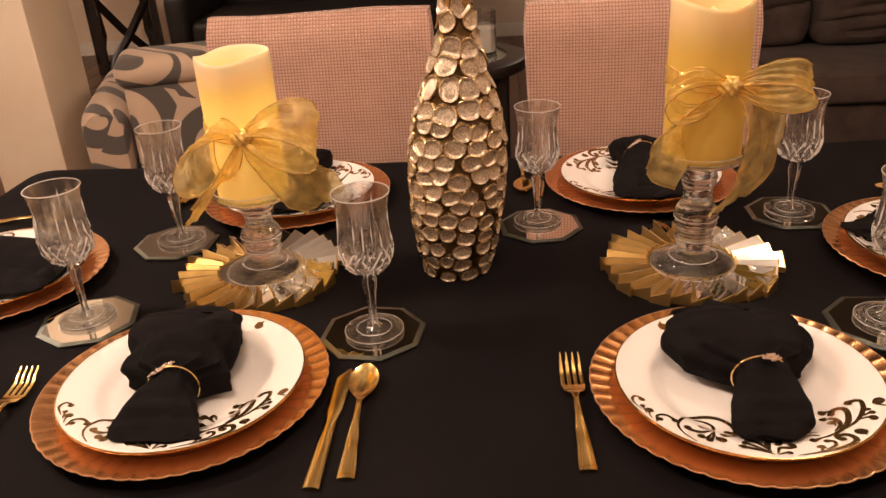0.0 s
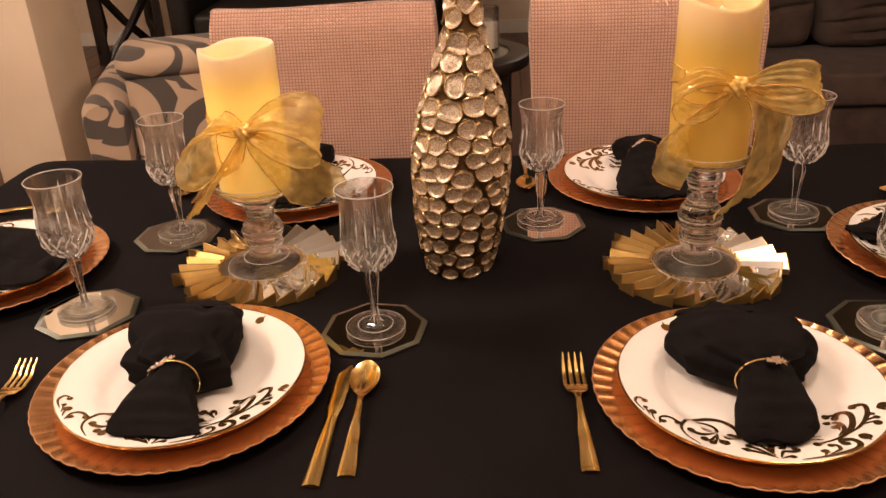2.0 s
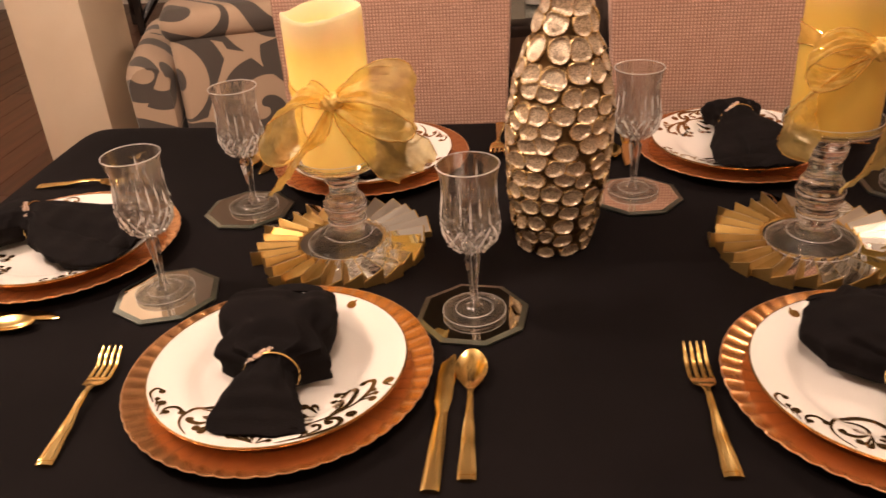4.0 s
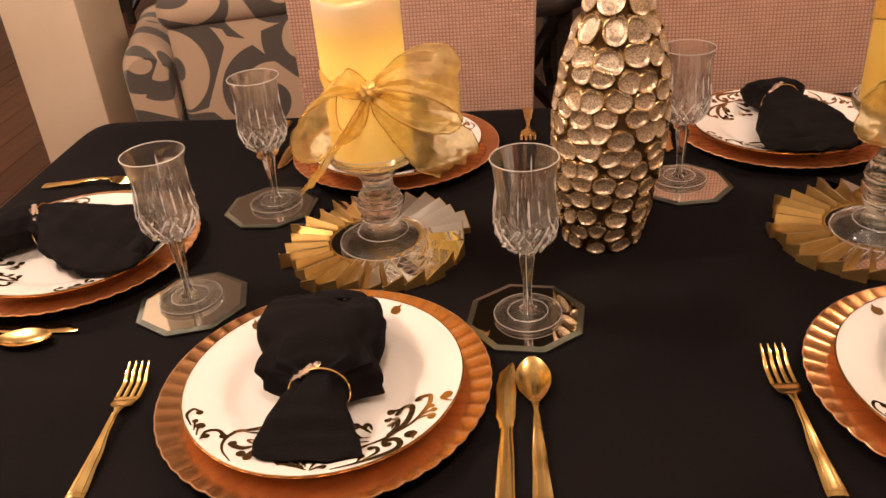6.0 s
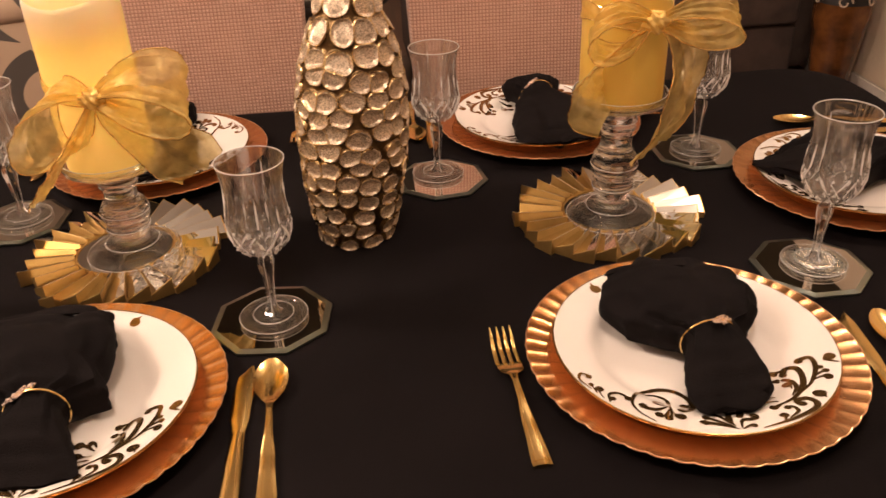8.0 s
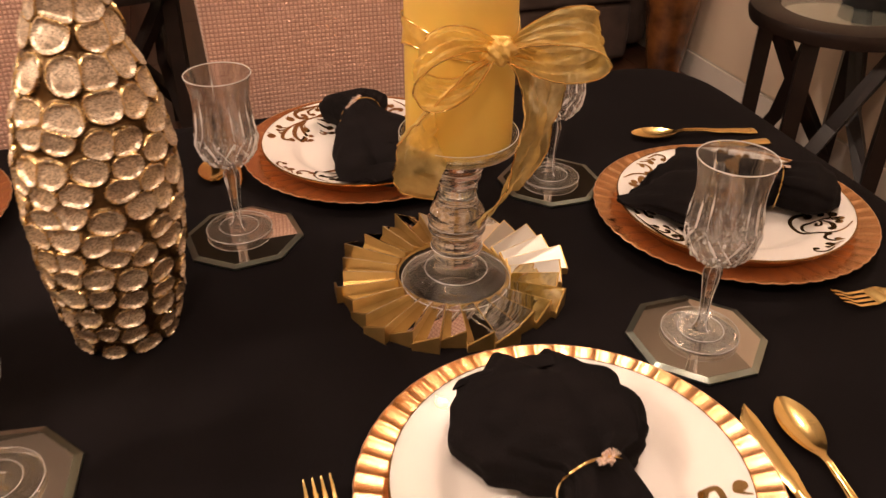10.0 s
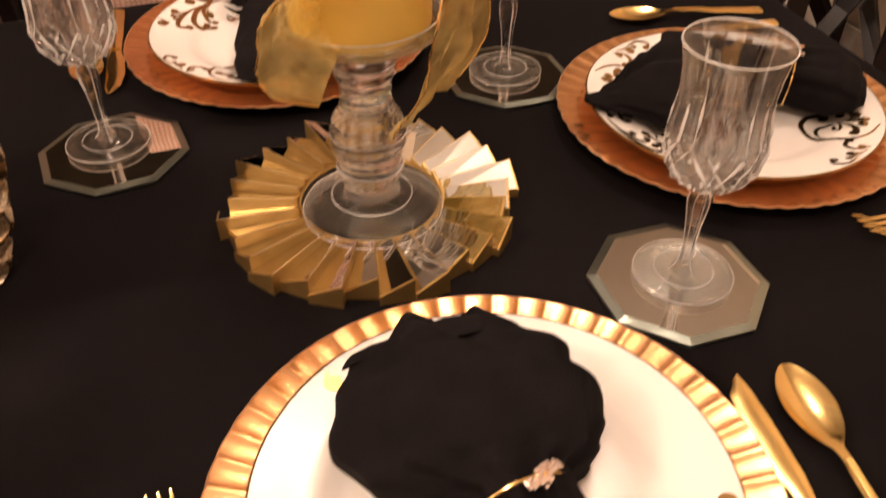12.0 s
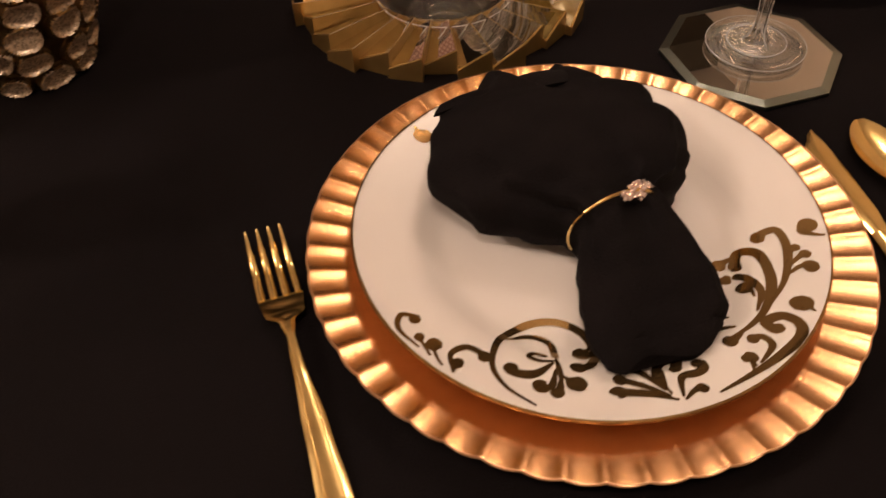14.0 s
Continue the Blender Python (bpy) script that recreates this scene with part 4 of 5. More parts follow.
def wine_glass():
    g = thing("wine_glass", None, "clear cut-crystal wine glass with faceted stem, empty", "wine glass", "wine glasses")
    outer = [(0.0045, 0.0865), (0.012, 0.0875), (0.020, 0.092), (0.0275, 0.100), (0.0318, 0.110), (0.0335, 0.121), (0.0330, 0.132), (0.0315, 0.143), (0.0305, 0.154), (0.0305, 0.165), (0.0316, 0.176), (0.0335, 0.186), (0.0350, 0.1925), (0.0356, 0.1945)]
    fine = []
    for (r0, z0), (r1, z1) in zip(outer, outer[1:]):
        fine += [(r0 + (r1 - r0) * k / 4, z0 + (z1 - z0) * k / 4) for k in range(4)]
    fine.append(outer[-1])
    inner = [(0.0348, 0.1948), (0.0340, 0.1925), (0.0325, 0.186), (0.0303, 0.176), (0.0291, 0.165), (0.0290, 0.154), (0.0299, 0.143), (0.0311, 0.132), (0.0314, 0.121), (0.0298, 0.111), (0.0258, 0.102), (0.0180, 0.095), (0.008, 0.0915), (0.0005, 0.091)]
    nf = len(fine)

    def mod(i, a, r, z):
        if i >= nf or z > 0.178:
            return r, z
        lo = max(0.0, min(1.0, (0.140 - z) / 0.012)) * max(0.0, min(1.0, (z - 0.0885) / 0.006))
        t = (z - 0.09) / 0.0105
        dia = max(abs(math.sin(9 * a + t * math.pi / 2)), abs(math.sin(9 * a - t * math.pi / 2)))
        up = max(0.0, min(1.0, (z - 0.128) / 0.012)) * max(0.0, min(1.0, (0.178 - z) / 0.03))
        flute = abs(math.sin(9 * a))
        return r + lo * (dia - 0.8) * 0.0042 + up * (flute - 0.6) * 0.0020, z

    part("bowl", lathe(fine + inner, 144, mod), M_GLASS, g, angle=12)
    # the rim's pale colour stands in for the highlight along it
    part("rim", tube([(0.0352 * math.cos(k * math.pi / 48), 0.0352 * math.sin(k * math.pi / 48), 0.1949) for k in range(96)], 0.00055, 8, closed=True), M_GLINT, g, "rounded rim with its glint painted on")
    zr = [(z, r) for r, z in outer]
    rnd = random.Random(5)

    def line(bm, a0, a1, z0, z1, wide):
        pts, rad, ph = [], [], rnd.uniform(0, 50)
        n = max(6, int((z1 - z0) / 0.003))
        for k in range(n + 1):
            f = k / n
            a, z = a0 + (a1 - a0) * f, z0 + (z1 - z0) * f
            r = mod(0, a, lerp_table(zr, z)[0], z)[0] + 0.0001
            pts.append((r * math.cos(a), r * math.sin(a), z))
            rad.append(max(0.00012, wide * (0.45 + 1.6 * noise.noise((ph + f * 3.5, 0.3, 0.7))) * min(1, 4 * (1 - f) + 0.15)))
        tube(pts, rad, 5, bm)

    # pale tubes along the cuts imitate the sparkle of cut crystal
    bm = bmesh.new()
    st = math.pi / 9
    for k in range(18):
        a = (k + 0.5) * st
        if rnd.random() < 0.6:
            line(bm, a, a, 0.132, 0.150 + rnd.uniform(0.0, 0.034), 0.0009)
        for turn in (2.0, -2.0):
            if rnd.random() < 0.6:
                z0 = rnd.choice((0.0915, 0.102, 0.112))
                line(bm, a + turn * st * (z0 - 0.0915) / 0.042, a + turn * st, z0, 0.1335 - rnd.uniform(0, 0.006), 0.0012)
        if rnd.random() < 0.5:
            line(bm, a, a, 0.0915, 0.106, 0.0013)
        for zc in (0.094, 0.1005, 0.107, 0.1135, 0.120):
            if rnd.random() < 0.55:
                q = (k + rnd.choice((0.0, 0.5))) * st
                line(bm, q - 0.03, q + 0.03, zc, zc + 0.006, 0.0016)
    part("cut_glints", bm, M_GLINT, g, "pale lines painted as glints along the diamond and flute cuts")
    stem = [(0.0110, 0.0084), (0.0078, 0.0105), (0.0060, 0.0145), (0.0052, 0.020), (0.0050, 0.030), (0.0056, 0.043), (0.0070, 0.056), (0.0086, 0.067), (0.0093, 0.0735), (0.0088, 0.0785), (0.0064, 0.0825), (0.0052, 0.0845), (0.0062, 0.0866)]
    # painted glints along three stem edges and two circles of the foot
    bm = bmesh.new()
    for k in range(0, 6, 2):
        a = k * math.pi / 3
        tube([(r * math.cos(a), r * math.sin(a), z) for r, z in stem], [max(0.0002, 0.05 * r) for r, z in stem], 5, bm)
    part("stem_glints", bm, M_GLINT, g, "pale lines painted as glints along the stem facets")
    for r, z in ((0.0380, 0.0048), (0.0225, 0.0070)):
        part("foot_glint", tube([(r * math.cos(k * math.pi / 32), r * math.sin(k * math.pi / 32), z) for k in range(64)], 0.0003, 5, closed=True), M_GLINT, g, "pale ring painted as a glint on the foot")
    part("stem", lathe(stem, 6), M_GLASS_STEM, g, smooth=False)
    foot = [(0.0365, 0.0), (0.0380, 0.0012), (0.0383, 0.0044), (0.0375, 0.0056), (0.0345, 0.0050), (0.0330, 0.0054), (0.0300, 0.0046), (0.0285, 0.0062), (0.0240, 0.0058), (0.0225, 0.0070), (0.0150, 0.0072), (0.0135, 0.0082), (0.0088, 0.0086)]
    part("foot", lathe(foot, 64), M_GLASS_FOOT, g, angle=20)
    return g


GLASSES = [((-0.061, 1.034), (-0.0585, 1.033), 15), ((-0.465, 1.081), (-0.468, 1.084), 36), ((0.173, 1.357), (0.1695, 1.368), 30), ((-0.428, 1.333), (-0.421, 1.337), 19), ((0.576, 1.378), (0.576, 1.380), 22), ((0.580, 1.033), (0.5845, 1.035), 22)]
place_all(coaster, [pose(c[0], c[1], TZ, 0, 0, a) for c, g, a in GLASSES])
place_all(wine_glass, [pose(g[0], g[1], TZ + 0.005, 0, 0, a * 1.7) for c, g, a in GLASSES])


# ---- sunburst mirrors, holders, candles ----
def wedge_mesh(r1, gold):
    """Block of one ray: narrow inner end, wide outer end, top sloping sideways; a mirror face let into a gold rim."""
    r0, hw0 = 0.0615, 0.0069
    hw1 = hw0 * r1 / r0
    low = [Vector(p) for p in ((r0, -hw0, 0.0), (r1, -hw1, 0.0), (r1, hw1, 0.0), (r0, hw0, 0.0))]
    up = [Vector(p) for p in ((r0, -hw0, 0.0085), (r1, -hw1, 0.0080), (r1, hw1, 0.0210), (r0, hw0, 0.0160))]
    bm = bmesh.new()
    if gold:
        a, b = [bm.verts.new(p) for p in low], [bm.verts.new(p) for p in up]
    else:
        c = sum(up, Vector()) / 4
        nrm = (up[1] - up[0]).cross(up[3] - up[0]).normalized()
        face = [p + (c - p).normalized() * 0.0019 for p in up]
        a, b = [bm.verts.new(p - nrm * 0.0008) for p in face], [bm.verts.new(p + nrm * 0.0005) for p in face]
    bm.faces.new(a[::-1]), bm.faces.new((b[0], b[1], b[2])), bm.faces.new((b[0], b[2], b[3]))
    for j in range(4):
        bm.faces.new((a[j], a[(j + 1) % 4], b[(j + 1) % 4], b[j]))
    return bm


def sunburst(m, seed):
    s = thing("sunburst_mirror", m, "round gold sunburst mirror lying flat under a candle holder", "mirror tray", "sunburst mirrors")
    part("backing", lathe([(0.0605, 0.0), (0.0612, 0.001), (0.0612, 0.0110), (0.0605, 0.0125), (0.0588, 0.0125), (0.0588, 0.009), (0.0005, 0.009)], 64), M_GOLDTRIM, s)
    part("center_mirror", lathe([(0.0585, 0.0092), (0.0585, 0.0112), (0.0005, 0.0112)], 64), M_MIRROR, s)
    rnd = random.Random(seed)
    kinds = {}
    n = 28
    for k in range(n):
        ln = (0.124, 0.118, 0.121, 0.114, 0.128)[(k * 3 + k // 4 + seed) % 5]
        first = kinds.get(ln)
        if first is None:
            w = part("ray", wedge_mesh(ln, True), M_GOLDTRIM, s, smooth=False)
            p = part("mirror_face", wedge_mesh(ln, False), M_MIRROR, w, smooth=False)
            kinds[ln] = (w.data, p.data)
        else:
            w, p = new("ray", first[0]), new("mirror_face", first[1])
            w.parent, p.parent = s, w
        w.matrix_basis = pose(0, 0, 0, 0, 0, k * 360 / n + rnd.uniform(-0.4, 0.4)) @ pose(0, 0, 0.0003, 0, 0, 0)
    return s


SUN_A, SUN_B = (-0.256, 1.211), (0.380, 1.200)
sunburst(pose(*SUN_A, TZ, 0, 0, 5), 1)
sunburst(pose(*SUN_B, TZ, 0, 0, 8), 2)


def holder(at, h):
    c = thing("candle_holder", pose(*at, TZ + 0.0112), "clear glass pedestal candle holder with turned stem", "candle holder", "candle holders")
    k = (h - 0.030) / 0.090
    pr = [(0.050, 0.0), (0.057, 0.0008), (0.0580, 0.004), (0.0572, 0.008), (0.0545, 0.0102), (0.0530, 0.0092), (0.0510, 0.0118), (0.043, 0.0140), (0.0415, 0.0158), (0.034, 0.0172), (0.0325, 0.0188), (0.028, 0.020)]
    stem = [(0.0235, 0.0), (0.0208, 0.004), (0.0215, 0.009), (0.0258, 0.013), (0.0268, 0.018), (0.0252, 0.0225), (0.0262, 0.026), (0.0292, 0.032), (0.0298, 0.038), (0.0285, 0.044), (0.0235, 0.050), (0.0200, 0.054), (0.0195, 0.062), (0.0202, 0.067), (0.0232, 0.071), (0.0240, 0.077), (0.0226, 0.082), (0.0218, 0.085), (0.028, 0.090)]
    fine = []
    for (r0, z0), (r1, z1) in zip(stem, stem[1:]):
        fine += [((r0 + (r1 - r0) * i / 4) * (1 + 0.022 * math.sin(2 * math.pi * (z0 + (z1 - z0) * i / 4) / 0.0075)), 0.020 + k * (z0 + (z1 - z0) * i / 4)) for i in range(4)]
    top = 0.020 + k * 0.090
    cup = [(0.040, top + 0.001), (0.052, top + 0.003), (0.0570, top + 0.006), (0.0585, top + 0.012), (0.0580, top + 0.018), (0.0558, top + 0.018), (0.0548, top + 0.010), (0.0530, top + 0.0085), (0.0005, top + 0.0085)]
    part("base", lathe(pr, 64), M_GLASS_FOOT, c, angle=15)
    part("stem", lathe(fine[1:], 48), M_GLASS_THICK, c)
    # pale rings imitate highlights on the holder's stem and edges
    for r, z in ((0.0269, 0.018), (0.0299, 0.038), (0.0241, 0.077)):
        part("holder_glint", tube([(r * math.cos(a * math.pi / 32), r * math.sin(a * math.pi / 32), 0.020 + k * z) for a in range(64)], 0.00035, 5, closed=True), M_GLINT, c, "pale ring painted as a glint on the turned stem")
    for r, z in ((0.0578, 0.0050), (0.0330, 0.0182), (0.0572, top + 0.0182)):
        part("edge_glint", tube([(r * math.cos(a * math.pi / 48), r * math.sin(a * math.pi / 48), z) for a in range(96)], 0.0004, 5, closed=True), M_GLINT, c, "pale ring painted as a glint on the rounded edge")
    part("cup", lathe([(0.0280, top + 0.0003)] + cup, 64), M_GLASS_THICK, c)
    return TZ + 0.0112 + top + 0.0085


def candle(at, z, r, h, material, label, dips):
    c = thing("pillar_candle", pose(*at, z), label, "candle", "pillar candles")

    def mod(i, a, rr, zz):
        k = max(0.0, (zz - 0.6 * h) / (0.4 * h))
        d = sum(dep * math.exp(-((((a - radians(an) + math.pi) % (2 * math.pi)) - math.pi) / wd) ** 2) for an, dep, wd in dips)
        return rr * (1 + 0.006 * math.sin(2 * a + 1) * k), zz - d * k ** 2

    pr = [(r * 0.9, 0.0), (r * 0.985, 0.0015), (r, 0.005)] + [(r, h * f) for f in (0.2, 0.4, 0.6, 0.7, 0.8, 0.88, 0.94, 0.97)] + [(r * 0.992, h * 0.99), (r * 0.972, h), (r * 0.95, h * 0.993), (r * 0.925, h * 0.97), (r * 0.90, h * 0.93), (r * 0.85, h * 0.88), (r * 0.6, h * 0.865), (0.001, h * 0.86)]
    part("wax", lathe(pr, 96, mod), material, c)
    part("led_wick", tube([(0, 0, h * 0.858), (0.001, 0, h * 0.90), (0, 0, h * 0.925)], [0.005, 0.006, 0.001], 10), M_WAX_A, c, "small plastic flame of an electric candle")
    return c


CAN_A, CAN_B = (-0.242, 1.203), (0.378, 1.184)
HA = holder(CAN_A, 0.129)
HB = holder(CAN_B, 0.168)
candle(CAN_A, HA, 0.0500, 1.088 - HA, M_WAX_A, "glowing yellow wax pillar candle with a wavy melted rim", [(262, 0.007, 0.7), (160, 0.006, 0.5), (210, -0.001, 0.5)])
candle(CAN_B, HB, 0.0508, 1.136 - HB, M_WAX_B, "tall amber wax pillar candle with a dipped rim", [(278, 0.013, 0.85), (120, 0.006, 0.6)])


def ribbon(bm, mid, side, n, across=8, ruffle=0.0, seed=0.0):
    """A strip of crisp cloth along mid(f), spread across side(f), creased along its length."""
    rows = []
    for i in range(n + 1):
        f = i / n
        p, s = mid(f), side(f)
        nrm = (mid(min(1, f + 0.01)) - mid(max(0, f - 0.01))).cross(s).normalized()
        pinch = min(1.0, 4 * f + 0.15, 4 * (1 - f) + 0.35)
        row = []
        for j in range(across + 1):
            g = 2 * j / across - 1
            w = ruffle * s.length * (noise.noise((f * 6 + seed, g * 1.6, seed)) + 0.55 * noise.noise((f * 4, g * 5, seed + 4)))
            w += 0.0018 * noise.noise((f * 26 + seed, g * 9, seed + 8)) + 0.0016 * math.sin(11 * g + 5 * noise.noise((f * 5, seed, 1.0))) + 0.0035 * (1 - pinch) * math.sin(9 * g + seed)
            row.append(p + s * g * (0.5 + 0.5 * pinch) + nrm * w)
        rows.append(row)
    grid = [[bm.verts.new(p) for p in r] for r in rows]
    for a, b in zip(grid, grid[1:]):
        for j in range(across):
            bm.faces.new((a[j], a[j + 1], b[j + 1], b[j]))
    return [r[0] for r in rows], [r[-1] for r in rows]


def bezier(pts):
    P = [Vector(p) for p in pts]

    def at(f):
        q = P
        while len(q) > 1:
            q = [a.lerp(b, f) for a, b in zip(q, q[1:])]
        return q[0]
    return at


def bow(name, m, pieces, knot_r, band, label):
    """Pieces: kind, control points, side vectors from root to end, ruffle; x right, -y to the front, z up, from the knot."""
    b = thing(name, m, label, "bow", "organza bows")
    for i, (kind, pts, sides, ruf) in enumerate(pieces):
        mid = bezier(pts)
        side = bezier(sides)
        bm = bmesh.new()
        e0, e1 = ribbon(bm, mid, side, 64, 20, ruf, seed=i * 2.3 + len(label))
        p = part(kind, bm, M_ORGANZA, b)
        for e in (e0, e1):
            part("wired_edge", tube(e, 0.00075, 6), M_GOLD, p, "fine gold wire edge")
    r, cx, cy = band
    bm = bmesh.new()
    rows = []
    for i in range(49):
        a = 2 * math.pi * i / 48
        dz = 0.006 * math.sin(a * 2 + 1)
        wd = 0.006 + 0.012 * abs(math.sin(a / 2 + math.pi / 4)) ** 2
        rows.append([Vector((cx + (r + 0.0018 + 0.001 * math.sin(5 * a + g)) * math.cos(a), cy + (r + 0.0018 + 0.001 * math.sin(5 * a + g)) * math.sin(a), dz + wd * (g / 3 - 1))) for g in range(7)])
    p = part("band", sheet(rows), M_ORGANZA, b)
    for g in (0, 6):
        part("wired_edge", tube([q[g] for q in rows[:-1]], 0.0007, 6, closed=True), M_GOLD, p, "fine gold wire edge")
    bm = bmesh.new()
    bmesh.ops.create_icosphere(bm, subdivisions=4, radius=knot_r)
    for v in bm.verts:
        d = v.co.normalized()
        v.co = Vector((d.x * 1.1, d.y * 0.75, d.z * 0.95)) * knot_r * (1 + 0.22 * noise.noise(d * 2.5 + Vector((0, 0, 7))) + 0.10 * math.sin(9 * d.x + 6 * d.z))
    part("knot", bm, M_ORGANZA_KNOT, b)


M_ORGANZA_KNOT = mat("gathered_organza", (0.74, 0.48, 0.12), (0.88, 0.62, 0.22), rough=0.35, metal=0.4, scale=120, bump=0.5, bscale=300)

KA, KB = Vector((-0.229, 1.147, 0.987)), Vector((0.392, 1.125, 1.035))
bow("ribbon_bow", Matrix.Translation(KA), [
    ("loop", [(0, 0, 0), (0.035, -0.02, 0.040), (0.110, -0.01, 0.042), (0.150, 0.0, -0.012), (0.10, 0.0, -0.050), (0.03, -0.01, -0.01), (0, 0, 0)], [(0.004, 0.004, 0.008), (-0.004, 0.024, 0.030), (-0.004, 0.038, 0.038), (0.004, 0.032, 0.018), (0.004, 0.004, 0.008)], 0.19),
    ("loop", [(0, 0, 0), (-0.025, -0.025, 0.034), (-0.075, -0.025, 0.024), (-0.098, -0.012, -0.060), (-0.055, -0.012, -0.120), (-0.02, -0.012, -0.050), (0, 0, 0)], [(0.006, 0.0, 0.006), (0.024, 0.020, 0.026), (0.028, 0.028, 0.026), (0.022, 0.022, -0.012), (0.005, 0.002, 0.006)], 0.20),
    ("tail", [(0, 0, 0), (0.030, -0.010, -0.03), (0.06, 0.010, -0.06), (0.095, 0.035, -0.108)], [(0.008, 0, 0.006), (0.024, 0.006, 0.014), (0.038, 0.016, 0.020)], 0.14),
    ("tail", [(0, 0, 0), (-0.03, -0.012, -0.05), (-0.068, -0.008, -0.09), (-0.092, 0.0, -0.122)], [(0.006, 0, 0.004), (0.012, 0.006, 0.006), (0.014, 0.008, 0.008)], 0.14),
], 0.0135, (0.0500, CAN_A[0] - KA.x, CAN_A[1] - KA.y), "sheer gold organza bow with wired edges tied round a candle")
bow("ribbon_bow", Matrix.Translation(KB), [
    ("loop", [(0, 0, 0), (0.035, -0.012, 0.026), (0.095, 0.0, 0.030), (0.150, 0.012, -0.008), (0.105, 0.012, -0.050), (0.03, 0.0, -0.010), (0, 0, 0)], [(0.003, 0.002, 0.006), (0, 0.012, 0.016), (0, 0.020, 0.022), (0, 0.016, 0.018), (0.003, 0.002, 0.006)], 0.17),
    ("loop", [(0, 0, 0), (-0.03, -0.016, 0.028), (-0.080, -0.004, 0.024), (-0.112, 0.012, -0.015), (-0.065, -0.010, -0.070), (-0.02, -0.012, -0.025), (0, 0, 0)], [(0.003, 0.002, 0.005), (0.004, 0.010, 0.014), (0.006, 0.014, 0.016), (0.006, 0.009, 0.012), (0.003, 0.002, 0.005)], 0.18),
    ("tail", [(0, 0, 0), (0.050, 0.0, -0.01), (0.068, 0.025, -0.07), (0.060, 0.040, -0.13), (0.024, 0.035, -0.170)], [(0.006, 0, 0.006), (0.026, 0.014, 0.012), (0.036, 0.026, 0.010), (0.046, 0.030, 0.020)], 0.15),
    ("tail", [(0, 0, 0), (-0.062, -0.012, -0.03), (-0.076, 0.012, -0.068), (-0.088, 0.018, -0.088), (-0.044, 0.008, -0.108)], [(0.006, 0, 0.006), (0.022, 0.012, 0.012), (0.032, 0.020, 0.008), (0.024, 0.018, 0.034)], 0.15),
], 0.0135, (0.0508, CAN_B[0] - KB.x, CAN_B[1] - KB.y), "sheer gold organza bow with long tails tied round a candle")


# ---- tall vase ----
VPROF = [(0.0, 0.049), (0.01, 0.0515), (0.05, 0.0600), (0.10, 0.0672), (0.15, 0.0700), (0.19, 0.0690), (0.23, 0.0630), (0.27, 0.0515), (0.30, 0.0405), (0.33, 0.0315), (0.36, 0.0255), (0.40, 0.0225), (0.44, 0.0230), (0.465, 0.0265), (0.475, 0.0285)]


